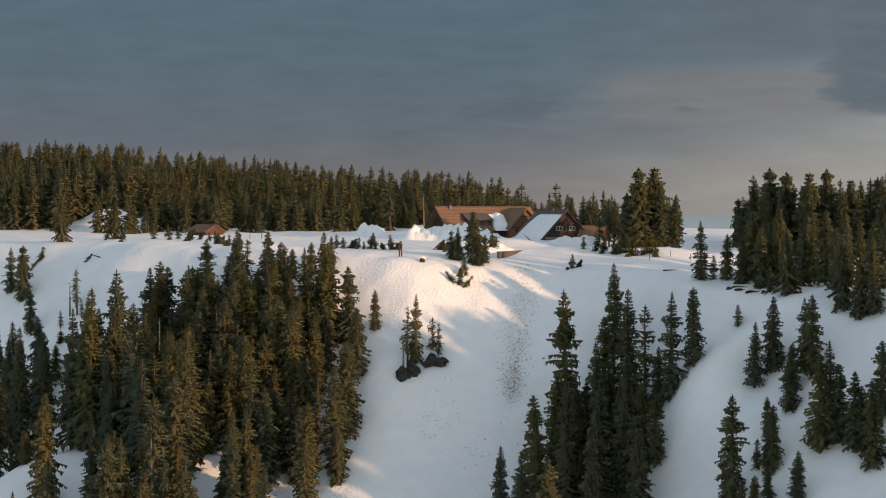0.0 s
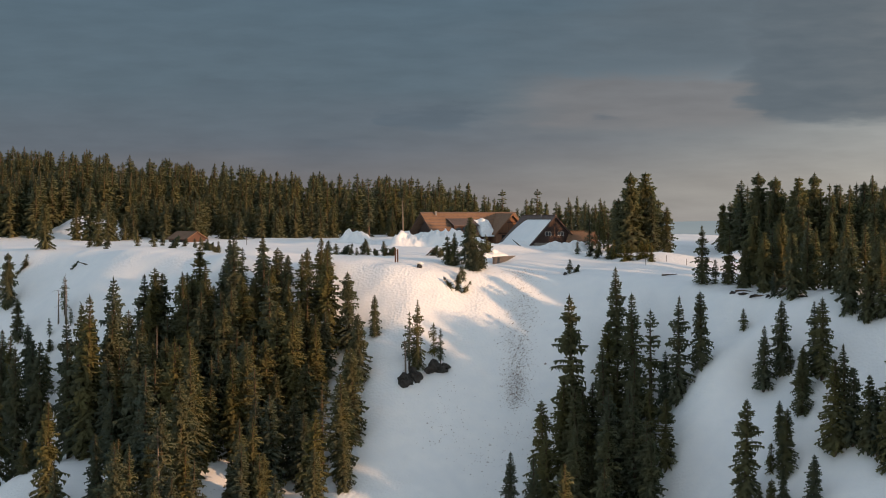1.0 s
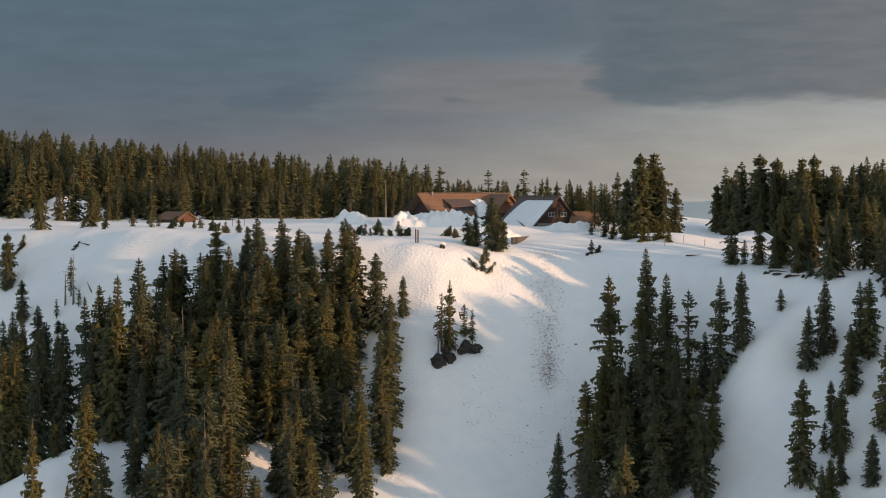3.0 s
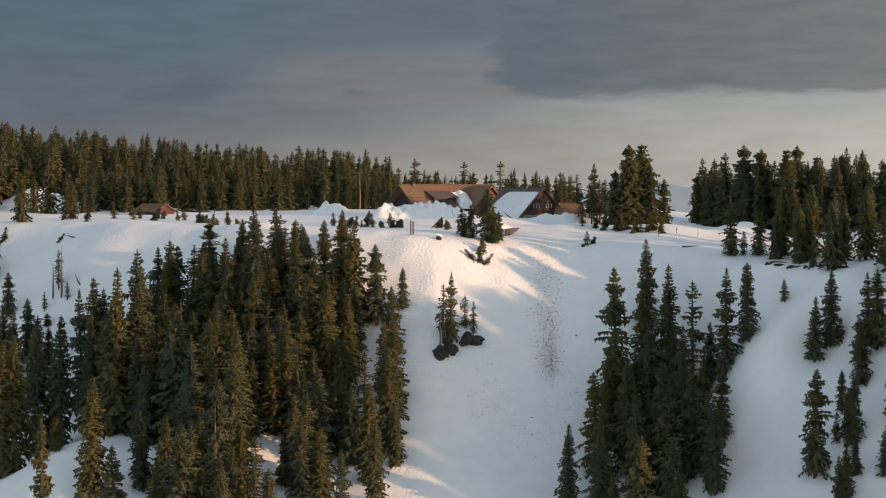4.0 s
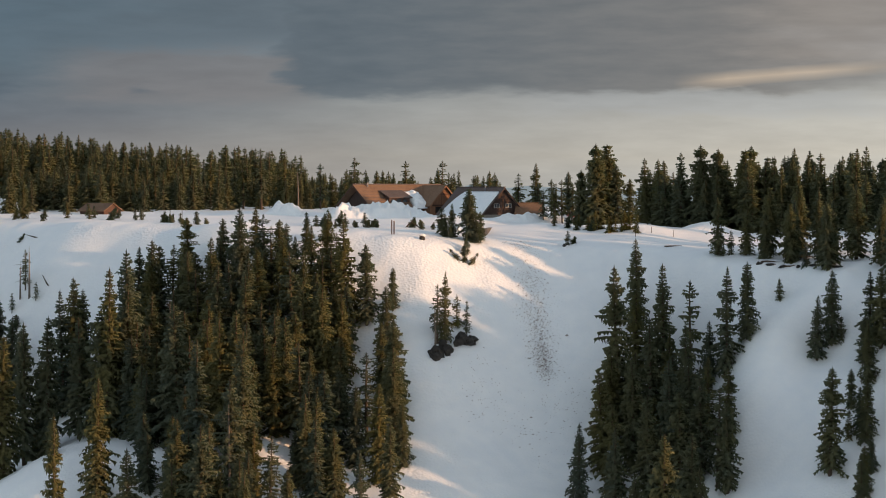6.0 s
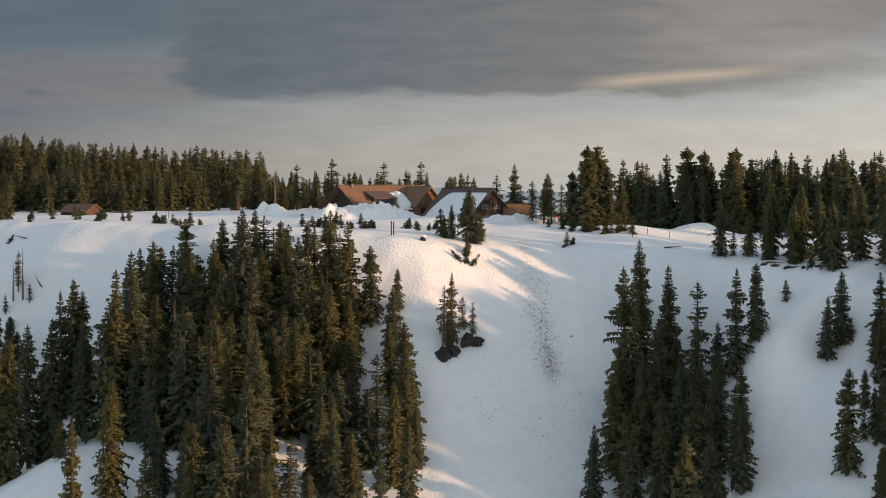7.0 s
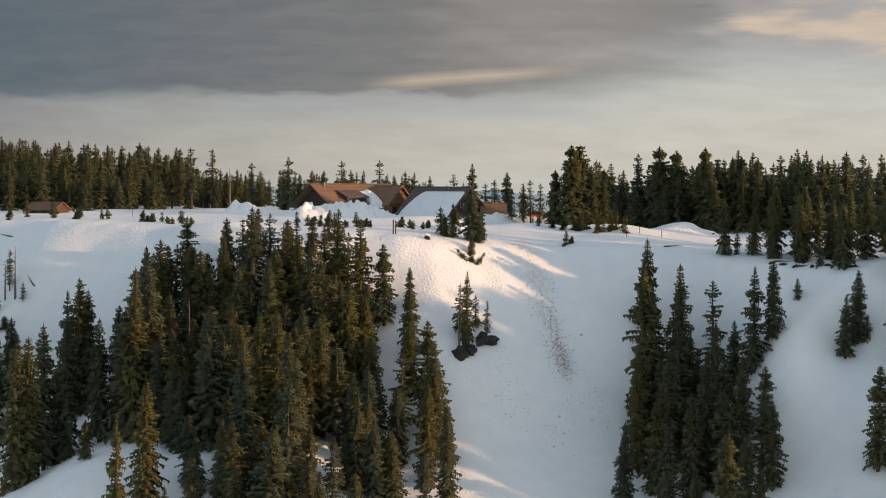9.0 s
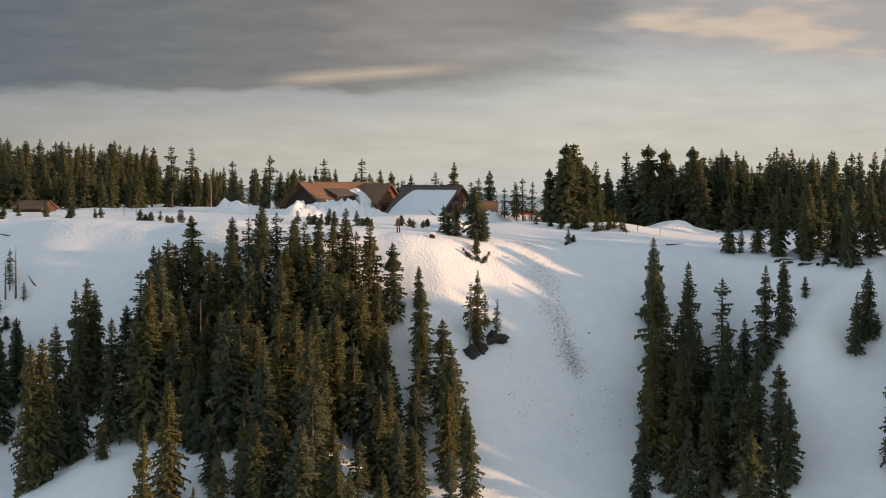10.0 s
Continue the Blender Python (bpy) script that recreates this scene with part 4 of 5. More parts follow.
for i, (x, y, size, dz, about) in enumerate(((0.2, 0.4, (2.1, 2.0, 2.0), 0.3, "jagged dark rock outcrop rising from the snow slope"), (1.9, 2.0, (1.9, 1.8, 2.1), 0.5, "jagged dark rock outcrop rising from the snow slope"),
                                             (5.4, 4.4, (2.3, 1.8, 1.9), 0.5, "broad dark rock outcrop with a tree on top"), (7.2, 5.2, (1.9, 1.5, 1.2), 0.3, "broad dark rock outcrop with a tree on top"))):
    boulder("rock_outcrop", x, y, size, 1.0 + 2.3 * i, about, dz=dz, group="rock outcrops")
boulder("boulder", -2.1, 30.2, (0.9, 0.7, 0.7), 3.0, "dark boulder with a cap of snow near the rim", dz=0.15, group="rim boulders")
boulder("snow_mound", -2.0, 30.4, (0.8, 0.7, 0.35), 5.0, "rounded snow cap lying on a boulder", mat=SNOW, dz=0.75)
boulder("boulder", 27.9, 36.3, (0.6, 0.5, 0.5), 8.0, "small dark boulder beside a rim sapling", dz=0.1, group="rim boulders")
for i, (x, y) in enumerate(((64.4, 6.0), (66.5, 4.6), (68.6, 3.4), (71.4, 1.2), (74.0, -0.8), (78.0, -4.0))):
    boulder("boulder", x, y, (0.9 + 0.2 * (i % 3), 0.6, 0.45), 9.0 + i, "low dark boulder on the snowy lip", dz=0.05, group="rim boulders")


def fallen_log(x, y, ln, turn, tilt, label):
    ob = thing("fallen_log", (x, y, ground_at(x, y) + 0.2), label, "log", "fallen logs", turn=turn)
    tv, tf = trunk_arrays(int(abs(x) * 3), high=ln, thick=0.17, twigs=0)
    me = mesh("trunk", tv, tf, BARK)
    o = part("trunk", me, ob)
    o.matrix_local = pose(0, 0, 0, 0, 90 - tilt, 0)


for x, y, ln, turn, tilt in ((49.6, 31.4, 2.8, -35, 4), (66.0, 6.2, 2.6, -20, 2), (70.0, 2.6, 3.0, 10, 3), (-82.8, 53.0, 2.4, 130, 40), (-88.0, 71.0, 2.6, 150, 12), (74.5, 12.0, 3.0, 35, 4), (-5.0, 57.0, 2.6, -30, 38), (-2.0, 57.4, 2.4, 200, 25), (10.5, 93.0, 2.2, 160, 35)):
    fallen_log(x, y, ln, turn, tilt, "dark fallen log lying on the snow")


def chips(name, strips, count, seed, label, mat, small=0.035, large=0.075):
    """Bark, cones and grit that slid down the snow."""
    rng = np.random.RandomState(seed)
    ends = np.array([(*p, *q, w) for p, q, w in strips])[rng.randint(len(strips), size=count)]
    t = rng.rand(count)
    x = ends[:, 0] + (ends[:, 2] - ends[:, 0]) * t + rng.normal(size=count) * ends[:, 4]
    y = ends[:, 1] + (ends[:, 3] - ends[:, 1]) * t + rng.normal(size=count) * ends[:, 4]
    s = rng.uniform(small, large, count) * np.where(rng.rand(count) < 0.06, 1.7, 1.0)
    z = height(x, y) + s * 0.2
    vs, fs = [], []
    for k in range(count):
        b, long = 5 * k, rng.uniform(0.8, 1.6)
        for a in range(4):
            th = a * 1.57 + rng.uniform(-0.5, 0.5)
            vs.append((x[k] + s[k] * math.cos(th) * long, y[k] + s[k] * math.sin(th) * 0.8, z[k] + rng.uniform(-0.3, 0.3) * s[k]))
        vs.append((x[k], y[k], z[k] + s[k] * 0.8))
        fs += [(b, b + 1, b + 4), (b + 1, b + 2, b + 4), (b + 2, b + 3, b + 4), (b + 3, b, b + 4)]
    tagged(new(name, mesh(name, vs, fs, mat)), label, "debris", kind="stuff")


SLIDE = [((19.0, 38), (20.0, 24), 2.0), ((20.0, 28), (21.0, 10), 1.9), ((20.6, 18), (21.4, 4), 1.6), ((21.2, 9), (21.8, 2), 1.2)]
chips("slide_grit", SLIDE, 3200, 3, "reddish-brown bark and grit strewn down the gully snow", DEBRIS)
chips("slide_debris", SLIDE[1:], 420, 5, "dark clods and broken bark lying down the gully", DEBRIS, 0.08, 0.18)
chips("slope_litter", [((7.5, 3), (9, -12), 2.2), ((14, -6), (20, -14), 3.5), ((26, 2), (24, -10), 2.5), ((-28, -34), (-14, -30), 5)], 420, 8, "scattered twigs and cones on the snow", DEBRIS, 0.05, 0.13)


# ---------------------------------------------------------------- lodge
U = Vector((0.847, 0.532, 0))          # along the main ridge
RIDGE_AZ = math.degrees(math.atan2(U.y, U.x))
lodge = thing("lodge", (-17.0, 120.5, 24.0), "large timber lodge with a steep cedar roof, half buried in snow", "lodge", turn=RIDGE_AZ)
# in the lodge's frame: x along the ridge, -y towards the lake, z up from 24 m
RZ, EZ, RUN = 10.05, 4.5, 8.4
for sgn, nm in ((-1, "roof_slope"), (1, "roof_slope")):
    prism("roof", [(-0.7, 0, RZ), (25.0, 0, RZ), (25.0, sgn * RUN, EZ), (-0.7, sgn * RUN, EZ)], (0, 0, 0.32), ROOF, lodge)
block("ridge_cap", (-0.8, -0.22, RZ + 0.22), (25.1, 0.22, RZ + 0.50), ROOF_DARK, lodge)
# end walls of dark boards, darkened further to hold the shade away from the sun
for x in (1.2, 23.0):
    prism("gable_wall", [(x, -7, 0), (x, 7, 0), (x, 7, 5.2), (x, 0, 9.75), (x, -7, 5.2)], (0.35, 0, 0), SHADED_BOARDS, lodge)
for y in (-7.0, 6.7):
    block("wall", (1.55, y, 0), (23.0, y + 0.3, 5.2), TIMBER_DARK, lodge)
# bargeboards in dark timber rather than reddish, colouring in this end's shade
for sgn in (-1, 1):
    prism("bargeboard", [(-0.78, 0, RZ + 0.30), (-0.78, sgn * RUN, EZ + 0.30), (-0.78, sgn * RUN, EZ - 0.10), (-0.78, 0, RZ - 0.10)], (0.09, 0, 0), TIMBER_DARK, lodge)
for k in range(22):            # shingle courses standing a little proud
    t = (k + 0.5) / 22
    y, z = -RUN * t, RZ + 0.335 + (EZ - RZ) * t
    prism("shingle_course", [(-0.68, y + 0.04, z), (24.95, y + 0.04, z), (24.95, y - 0.05, z - 0.06), (-0.68, y - 0.05, z - 0.06)], (0, 0, 0.05), ROOF if k % 3 else ROOF_DARK, lodge)
# long dormer
prism("dormer", [(5.6, -2.8, 8.25), (5.6, -6.6, 7.0), (5.6, -6.6, 5.2)], (6.0, 0, 0), TIMBER_DARK, lodge, "dark boarded dormer")
prism("dormer_roof", [(5.2, -2.5, 8.72), (12.0, -2.5, 8.72), (12.0, -7.3, 7.02), (5.2, -7.3, 7.02)], (0, 0, 0.25), ROOF_DARK, lodge)
for x in (6.1, 7.9, 9.7):
    block("dormer_window", (x, -6.68, 5.75), (x + 1.1, -6.58, 6.7), GLASS, lodge)
# cross gable at the far end of the front
cx, hw, front = 19.4, 4.1, -10.2
for sgn in (-1, 1):
    prism("cross_roof", [(cx, 0.5, 9.9), (cx, front - 0.7, 9.9), (cx + sgn * (hw + 0.6), front - 0.7, 4.9), (cx + sgn * (hw + 0.6), 0.5, 4.9)], (0, 0, 0.3), ROOF, lodge)
    prism("cross_bargeboard", [(cx, front - 0.8, 10.2), (cx + sgn * (hw + 0.6), front - 0.8, 5.15), (cx + sgn * (hw + 0.6), front - 0.8, 4.75), (cx, front - 0.8, 9.75)], (0, 0.12, 0), TIMBER, lodge)
prism("cross_gable_wall", [(cx - hw, front, 0), (cx + hw, front, 0), (cx + hw, front, 5.3), (cx, front, 9.75), (cx - hw, front, 5.3)], (0, 0.35, 0), TIMBER, lodge, "warm reddish timber gable wall")
for x in (cx - hw, cx + hw - 0.3):
    block("cross_wall", (x, front + 0.35, 0), (x + 0.3, -6.5, 5.3), TIMBER, lodge)
block("beam", (cx - 3.6, front - 0.22, 5.15), (cx + 3.6, front + 0.02, 5.45), TIMBER_DARK, lodge)
block("beam", (cx - 1.5, front - 0.22, 7.9), (cx + 1.5, front + 0.02, 8.15), TIMBER_DARK, lodge)
for x in (-2.6, -0.75, 1.1):
    w = block("window", (cx + x, front - 0.06, 3.4), (cx + x + 1.5, front + 0.05, 4.9), DARK, lodge)
    block("window_frame", (cx + x - 0.1, front - 0.10, 3.3), (cx + x, front + 0.06, 5.0), TIMBER_DARK, w)
for k in range(15):
    x = cx - hw + 0.3 + k * 0.56
    top = 5.3 + (9.75 - 5.3) * (1 - abs(x - cx) / hw) - 0.15
    if top > 5.8:
        block("board", (x, front - 0.05, 5.5), (x + 0.10, front - 0.005, top), TIMBER_DARK if k % 4 == 1 else TIMBER, lodge)
block("chimney_pipe", (2.9, -1.0, 8.6), (3.2, -0.7, 10.8), STEEL, lodge)

# ---------------------------------------------------------------- wing
V = Vector((0.472, -0.882, 0))
wing = thing("lodge_wing", (8.2, 119.0, 24.0), "gabled lodge wing with dark boards over a rubble stone base", "lodge", turn=math.degrees(math.atan2(V.y, V.x)))
# frame: x along the ridge towards the lake, -y to the north-west flank
WZ, WE, WR = 9.35, 3.3, 5.6
LEN = 21.2
for sgn, run, ez in ((-1, 6.6, 2.2), (1, WR, WE)):
    prism("roof", [(-0.6, 0, WZ), (LEN + 0.6, 0, WZ), (LEN + 0.6, sgn * run, ez), (-0.6, sgn * run, ez)], (0, 0, 0.3), ROOF_DARK, wing)
    prism("bargeboard", [(LEN + 0.62, 0, WZ + 0.3), (LEN + 0.62, sgn * run, ez + 0.3), (LEN + 0.62, sgn * run, ez - 0.12), (LEN + 0.62, 0, WZ - 0.12)], (0.1, 0, 0), SHADED_BOARDS, wing)
block("ridge_cap", (-0.6, -0.2, WZ + 0.2), (LEN + 0.7, 0.2, WZ + 0.48), ROOF_DARK, wing)
prism("gable_wall", [(LEN - 0.4, -5.2, 3.2), (LEN - 0.4, 5.2, 3.2), (LEN - 0.4, 5.2, 3.75), (LEN - 0.4, 0, 9.05), (LEN - 0.4, -5.2, 3.75)], (0.3, 0, 0), SHADED_BOARDS, wing)
prism("gable_wall", [(0.2, -5.2, 0), (0.2, 5.2, 0), (0.2, 5.2, 3.75), (0.2, 0, 9.05), (0.2, -5.2, 3.75)], (0.3, 0, 0), SHADED_BOARDS, wing)
block("stone_base", (LEN - 0.5, -5.3, -1.0), (LEN - 0.05, 5.3, 3.2), STONE, wing, "rubble stone ground-floor wall")
for y in (-5.2, 4.9):
    block("wall", (0.5, y, -1.0), (LEN - 0.4, y + 0.3, 3.7), SHADED_BOARDS, wing)
st_rng = random.Random(4)
z = 0.6
while z < 3.1:
    y = -5.2
    while y < 5.1:
        w = st_rng.uniform(0.4, 0.85)
        block("stone", (LEN - 0.06, y, z), (LEN + st_rng.uniform(0.0, 0.06), min(y + w - 0.05, 5.25), z + 0.36), STONE, wing)
        y += w
    z += 0.42
for y in (-1.75, 1.45):
    w = block("window", (LEN - 0.1, y - 0.70, 4.85), (LEN - 0.04, y + 0.70, 5.75), GLASS, wing, "small white-framed window")
    for lo, hi in (((y - 0.76, 4.79), (y + 0.76, 4.86)), ((y - 0.76, 5.74), (y + 0.76, 5.81)), ((y - 0.76, 4.86), (y - 0.69, 5.74)), ((y + 0.69, 4.86), (y + 0.76, 5.74)), ((y - 0.04, 4.86), (y + 0.04, 5.74))):
        block("frame_bar", (LEN - 0.12, lo[0], lo[1]), (LEN + 0.02, hi[0], hi[1]), WHITE, w)
block("trim_board", (LEN - 0.1, -0.16, 4.5), (LEN - 0.0, 0.06, 6.9), TIMBER, wing, "upright reddish trim board")
for y in (-1.4, 0.4):
    d = block("door", (LEN - 0.02, y, 1.0), (LEN + 0.08, y + 1.1, 3.05), SHADED_BOARDS, wing, "dark red-brown door")
    block("door_frame", (LEN - 0.02, y - 0.12, 1.0), (LEN + 0.10, y - 0.01, 3.15), WHITE, d)
block("base_window", (LEN - 0.02, 2.7, 1.9), (LEN + 0.08, 3.7, 2.8), GLASS, wing)
for k in range(18):
    y = -4.7 + k * 0.55
    top = 3.75 + (9.05 - 3.75) * (1 - abs(y) / 5.2) - 0.1
    block("board", (LEN - 0.1, y, 3.3), (LEN - 0.055, y + 0.08, max(3.8, top)), SHADED_BOARDS, wing)
block("vent_pipe", (14.0, -0.9, 8.4), (14.25, -0.65, 10.0), STEEL, wing)

# ---------------------------------------------------------------- shed and cabin
shed = thing("shed", (21.75, 102.7, 25.0), "small brown-roofed shed beside the lodge wing", "shed", turn=-11.8)
for sgn in (-1, 1):
    prism("roof", [(-0.4, 0, 4.74), (5.9, 0, 4.74), (5.9, sgn * 3.3, 1.75), (-0.4, sgn * 3.3, 1.75)], (0, 0, 0.22), ROOF, shed)
block("ridge_cap", (-0.4, -0.16, 4.86), (5.9, 0.16, 5.06), ROOF, shed)
for x in (0.1, 5.1):
    prism("gable_wall", [(x, -2.8, 0), (x, 2.8, 0), (x, 2.8, 2.1), (x, 0, 4.6), (x, -2.8, 2.1)], (0.25, 0, 0), TIMBER_DARK, shed)
for y in (-2.8, 2.55):
    block("wall", (0.35, y, 0), (5.1, y + 0.25, 2.1), TIMBER_DARK, shed)

cabin = thing("cabin", (-83.7, 135.2, 26.2), "small brown cabin at the edge of the forest", "cabin", turn=-43.3)
for sgn in (-1, 1):
    prism("roof", [(-0.4, 0, 3.4), (9.8, 0, 3.4), (9.8, sgn * 3.2, 1.5), (-0.4, sgn * 3.2, 1.5)], (0, 0, 0.2), ROOF, cabin)
for x in (0.1, 9.0):
    prism("gable_wall", [(x, -2.7, -0.5), (x, 2.7, -0.5), (x, 2.7, 1.8), (x, 0, 3.3), (x, -2.7, 1.8)], (0.25, 0, 0), TIMBER_DARK, cabin)
for y in (-2.7, 2.45):
    block("wall", (0.35, y, -0.5), (9.0, y + 0.25, 1.8), TIMBER_DARK, cabin)
for x in (2.0, 5.5):
    block("window", (x, -2.76, 0.5), (x + 1.2, -2.70, 1.4), DARK, cabin)


# ---------------------------------------------------------------- snow on and round the buildings
def snow_sheet(name, at, turn, na, nb, surface, under, label, category="snow"):
    """A closed body of snow over a patch: surface and under give a point for a, b from 0 to 1."""
    vs = [surface(i / na, j / nb) for j in range(nb + 1) for i in range(na + 1)]
    off = len(vs)
    vs += [under(i / na, j / nb) for j in range(nb + 1) for i in range(na + 1)]
    w = na + 1
    fs = []
    for j in range(nb):
        for i in range(na):
            a = j * w + i
            fs += [(a, a + 1, a + w + 1, a + w), (off + a, off + a + w, off + a + w + 1, off + a + 1)]
    rim_i = [i for i in range(w)] + [j * w + na for j in range(1, nb + 1)] + [nb * w + i for i in range(na - 1, -1, -1)] + [j * w for j in range(nb - 1, 0, -1)]
    for a, b in zip(rim_i, rim_i[1:] + rim_i[:1]):
        fs.append((a, off + a, off + b, b))
    ob = new(name, fix_normals(mesh(name, vs, fs, SNOW, smooth=True)))
    ob.matrix_world = pose(*at, 0, 0, turn)
    return tagged(ob, label, category)


def nz(x, y, s, k=0):
    return float(soft_noise(np.array([x]), np.array([y]), s, k)[0])


def edge(a, b, p=0.35):
    return max(0.0, min(1.0, 16 * a * (1 - a) * b * (1 - b))) ** p


def lump_top(a, b):
    x, y = 11.9 + 4.2 * a + 0.6 * nz(b * 7, 3, 1.0), -2.9 - 6.0 * b
    z = RZ + (EZ - RZ) * (-y / RUN) + 0.34
    return (x, y, z + edge(a, b) * (0.9 + 0.8 * b + 0.55 * nz(x, y, 1.3) + 0.25 * nz(x, y, 0.5, 3)))


snow_sheet("roof_snow_lump", (-17.0, 120.5, 24.0), RIDGE_AZ, 16, 20, lump_top, lambda a, b: (11.9 + 4.2 * a, -2.9 - 6.0 * b, RZ + (EZ - RZ) * ((2.9 + 6.0 * b) / RUN) + 0.33), "thick lump of old snow on the lodge roof")


def wing_top(a, b):
    x = 1.2 + 19.9 * a
    start = 0.9 + 4.2 * (1 - min(1, a / 0.22)) ** 2
    y = -(start + (13.5 - start) * b)
    roof = WZ + 0.3 + (2.2 - WZ) * (-y / 6.6)
    g = ground_at(8.2 + V.x * x - V.y * y, 119.0 + V.y * x + V.x * y) - 24.0
    fan = max(0.0, 1 - (-y - 4.2) / 9.0)
    foot = g - 0.25 + (1.3 * fan + 0.35 * nz(x, y, 2.2)) * min(1, 5 * a, 5 * (1 - a)) ** 0.5
    cover = roof + 0.55 * edge(a, min(b, 0.5), 0.3)
    return (x, y, max(cover, foot))


def wing_under(a, b):
    x, y, z = wing_top(a, b)
    return (x, y, min(z - 0.05, max(WZ + 0.302 + (2.2 - WZ) * (-y / 6.6), 2.0)))


snow_sheet("roof_snow_ramp", (8.2, 119.0, 24.0), math.degrees(math.atan2(V.y, V.x)), 34, 30, wing_top, wing_under, "smooth snow sheet sliding off the wing roof to the ground")


def bank(name, pts, high, wide, seed, label):
    """A ploughed, lumpy bank of snow along a line."""
    pts = [Vector((*p, 0)) for p in pts]
    lens = [(b - a).length for a, b in zip(pts, pts[1:])]
    total = sum(lens)

    base = {}

    def along(t):
        d = t * total
        for a, b, ln in zip(pts, pts[1:], lens):
            if d <= ln or b is pts[-1]:
                return a.lerp(b, min(1, d / ln)), (b - a).normalized()
            d -= ln

    def top(a, b):
        p, w = along(a)
        s = Vector((w.y, -w.x, 0))
        q = p + s * (b - 0.5) * wide
        prof = math.sin(math.pi * b) ** 0.75
        ends = min(1, 3.5 * a, 3.5 * (1 - a)) ** 0.9
        lumps = 1.08 + 0.30 * nz(q.x, q.y, 3.4, seed) + 0.50 * (0.4 - abs(nz(q.x, q.y, 1.7, seed + 1))) + 0.24 * nz(q.x, q.y, 0.7, seed + 2)
        g = ground_at(q.x, q.y)
        base[(a, b)] = (q.x, q.y, g - 0.6)
        return (q.x, q.y, g - 0.15 + high * prof * ends * lumps)

    snow_sheet(name, (0, 0, 0), 0, int(total * 3.2), 26, top, lambda a, b: base[(a, b)], label, "snow bank")


bank("snow_bank", [(-27.5, 112.0), (-20, 107.5), (-12, 106.5), (-4, 109), (4.5, 108)], 2.9, 7.5, 31, "lumpy ploughed snow bank in front of the lodge")
bank("snow_bank", [(-38.5, 121.5), (-33, 119), (-28.0, 118.0)], 2.5, 7.0, 37, "low heap of ploughed snow beside the lodge")
bank("snow_bank", [(14.0, 92.5), (18.5, 93.0), (24.0, 93.5), (31.0, 96.0)], 1.5, 4.5, 41, "snow heaped before the gabled wing")
bank("snow_bank", [(27.0, 99.0), (33.0, 97.0), (38, 93)], 1.3, 4.0, 43, "small snow bank beside the shed")
bank("snow_bank", [(6.2, 47.0), (7.8, 55.0), (9.5, 66.0)], 1.5, 6.5, 47, "cut block of snow behind a low wall")

# low stone wall where the cleared way runs up from the rim
BASALT = material("dark_basalt_blocks", (0.095, 0.085, 0.08), rough=0.9, vary=0.3, scale=1.6, bump_scale=3, bump_depth=0.1, per_object=0.3)
cut = thing("retaining_wall", (11.4, 46.0, ground_at(12.8, 56) - 1.15), "low dark grey stone retaining wall along the cleared way", "wall", turn=83.0)
block("wall_core", (0, -0.3, 0), (26.0, 0.3, 1.95), BASALT, cut)
block("coping", (-0.1, -0.38, 1.95), (26.1, 0.38, 2.12), BASALT, cut)
z = 0.7
while z < 1.85:
    x = 0.0
    while x < 25.8:
        w = st_rng.uniform(0.6, 1.3)
        block("stone", (x, -0.325, z), (min(x + w - 0.06, 26.0), -0.295, z + 0.36), BASALT, cut)
        x += w
    z += 0.42


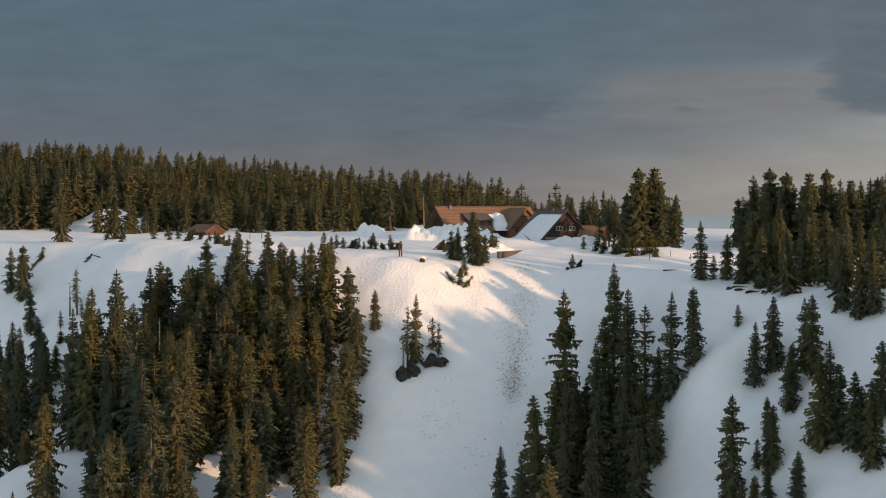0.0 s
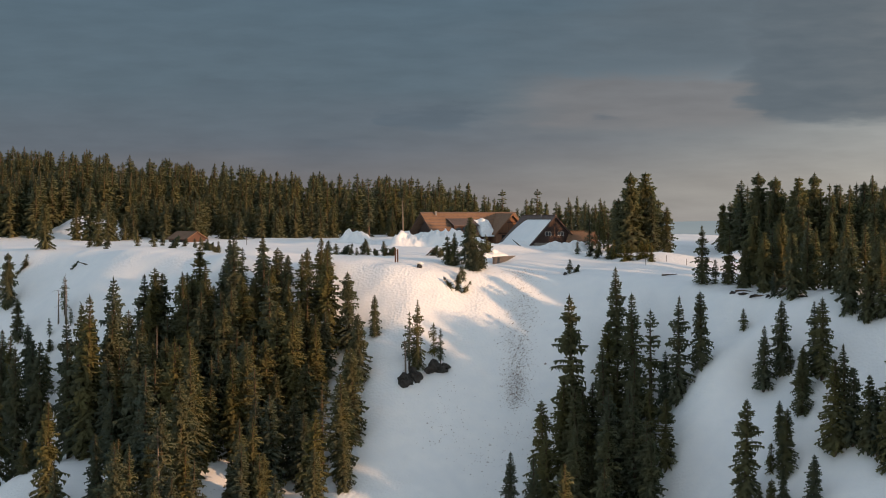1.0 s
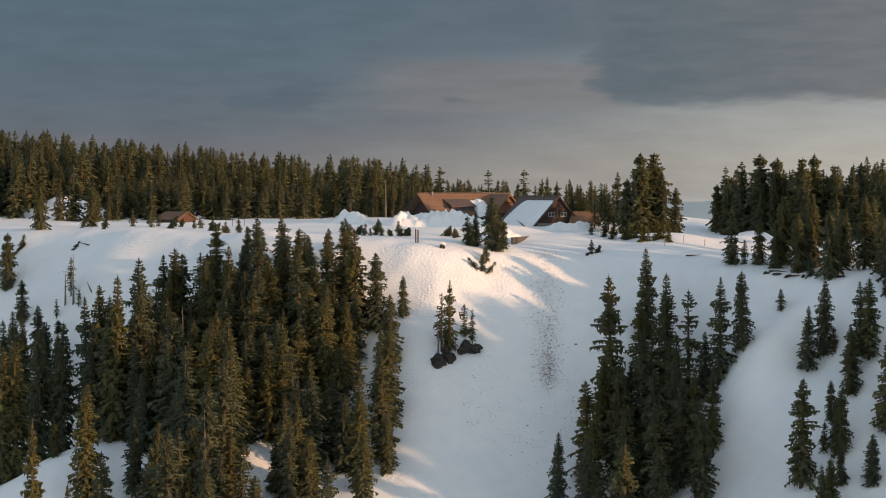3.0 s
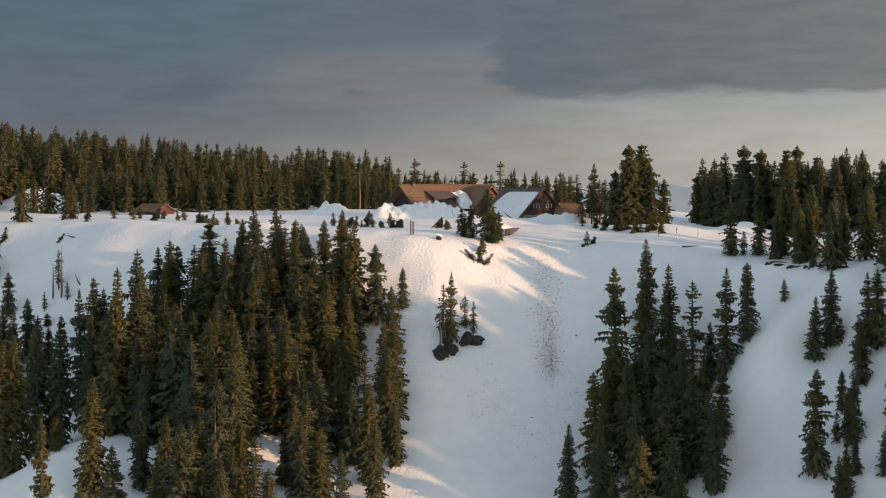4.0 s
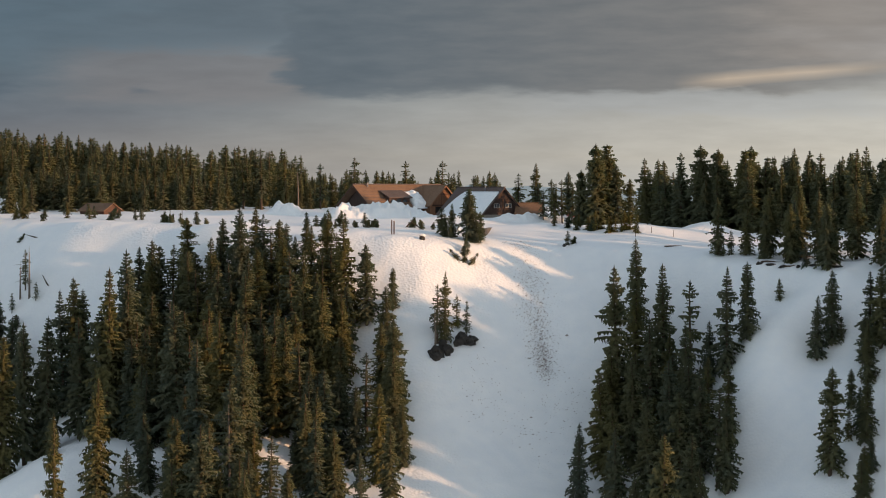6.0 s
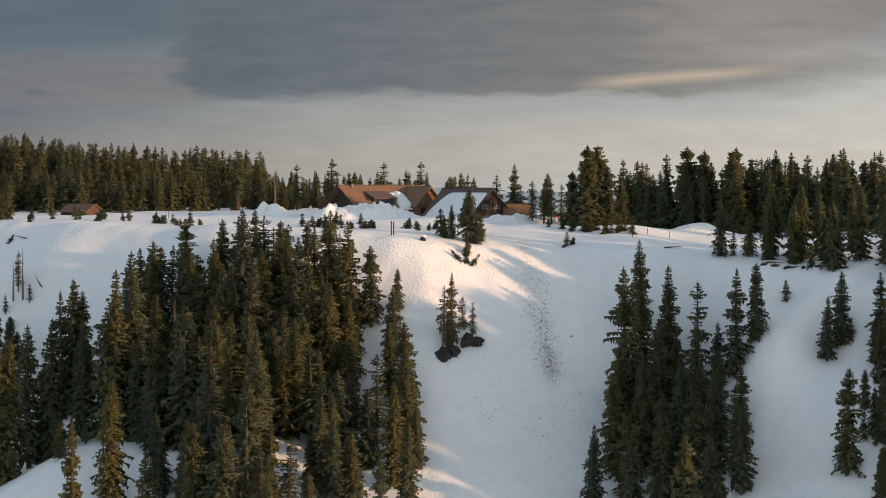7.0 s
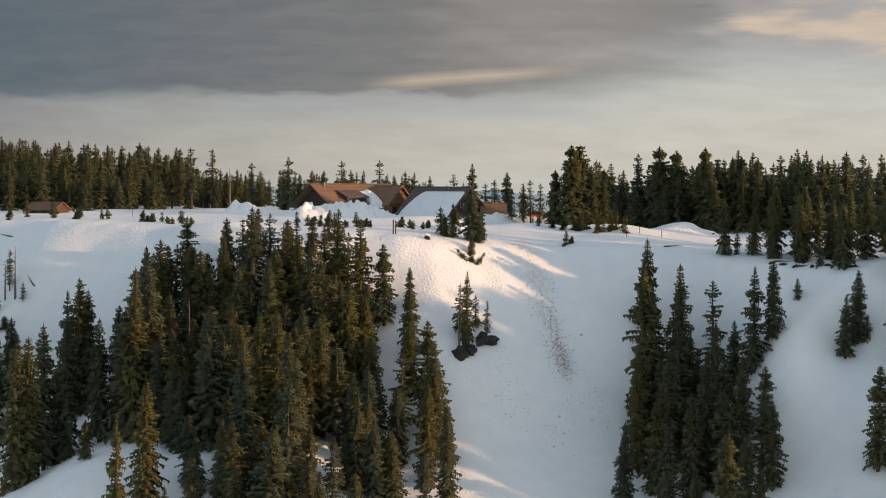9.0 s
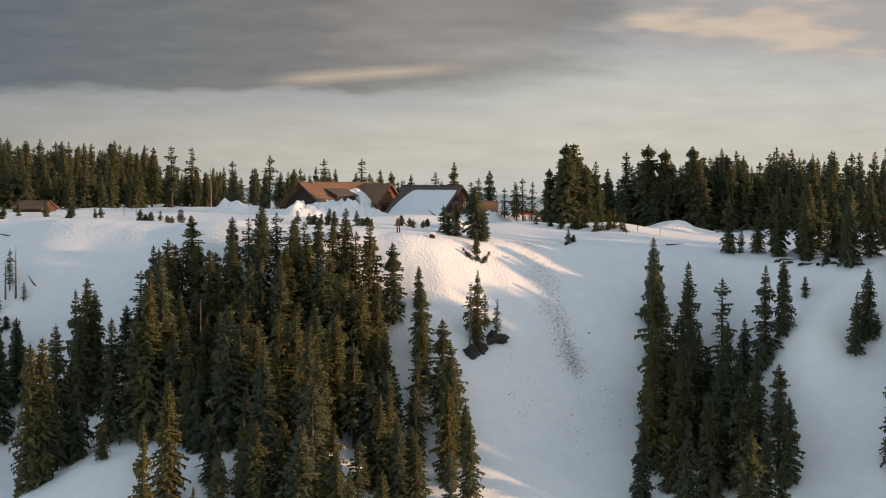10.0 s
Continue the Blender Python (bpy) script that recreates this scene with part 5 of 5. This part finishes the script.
# ---------------------------------------------------------------- small things
posts = thing("sign_posts", (-8.1, 36.2, ground_at(-8.1, 36.2) - 0.4), "pair of weathered red-stained posts standing in the snow", "post")
for dx, h in ((-0.24, 3.4), (0.24, 3.2)):
    block("post", (dx - 0.13, -0.13, 0), (dx + 0.13, 0.13, h), RUST, posts)
    block("cap", (dx - 0.16, -0.16, h), (dx + 0.16, 0.16, h + 0.08), SNOW, posts)
for i, (x, y, h) in enumerate(((-60.6, 104.0, 2.6), (-57.8, 104.5, 2.4), (48.0, 52.0, 1.6), (52.5, 50.0, 1.6), (44.0, 47.0, 1.5), (33.0, 92.0, 2.0), (31.5, 90.5, 1.8))):
    p = thing("marker_pole", (x, y, ground_at(x, y) - 0.2), "thin wooden snow marker pole", "pole", "snow marker poles")
    block("pole", (-0.05, -0.05, 0), (0.05, 0.05, h), BARK, p)
    block("band", (-0.06, -0.06, h - 0.35), (0.06, 0.06, h - 0.2), RUST, p)


def red_car(x, y, turn):
    car = thing("car", (x, y, ground_at(x, y)), "red car parked in the snow behind conifers", "car", turn=turn)
    prof = [(-2.1, 0.45), (2.1, 0.45), (2.15, 0.85), (1.9, 1.05), (0.95, 1.15), (-2.0, 1.15), (-2.15, 0.9)]
    prism("body", [(px, -0.85, pz) for px, pz in prof], (0, 1.7, 0), RED, car)
    cab = [(0.85, 1.15), (0.35, 1.72), (-1.6, 1.76), (-1.95, 1.15)]
    roof = prism("cabin", [(px, -0.74, pz) for px, pz in cab], (0, 1.48, 0), RED, car)
    for y0 in (-0.76, 0.72):
        prism("side_window", [(0.62, y0, 1.20), (0.25, y0, 1.64), (-1.5, y0, 1.66), (-1.75, y0, 1.20)], (0, 0.04, 0), GLASS, roof)
    for wx in (-1.3, 1.35):
        for wy in (-0.88, 0.70):
            pts = [(wx + 0.34 * math.cos(a * math.pi / 8), wy, 0.34 + 0.34 * math.sin(a * math.pi / 8)) for a in range(16)]
            w = prism("wheel", pts, (0, 0.2, 0), RUBBER, car)
            pts = [(wx + 0.2 * math.cos(a * math.pi / 6), wy - 0.01, 0.34 + 0.2 * math.sin(a * math.pi / 6)) for a in range(12)]
            prism("rim", pts, (0, 0.22, 0), STEEL, w)
    for wy in (-0.7, 0.45):
        block("headlight", (2.10, wy, 0.80), (2.18, wy + 0.28, 0.98), WHITE, car)


red_car(36.2, 110.0, 8)
red_car(39.6, 112.5, 14)
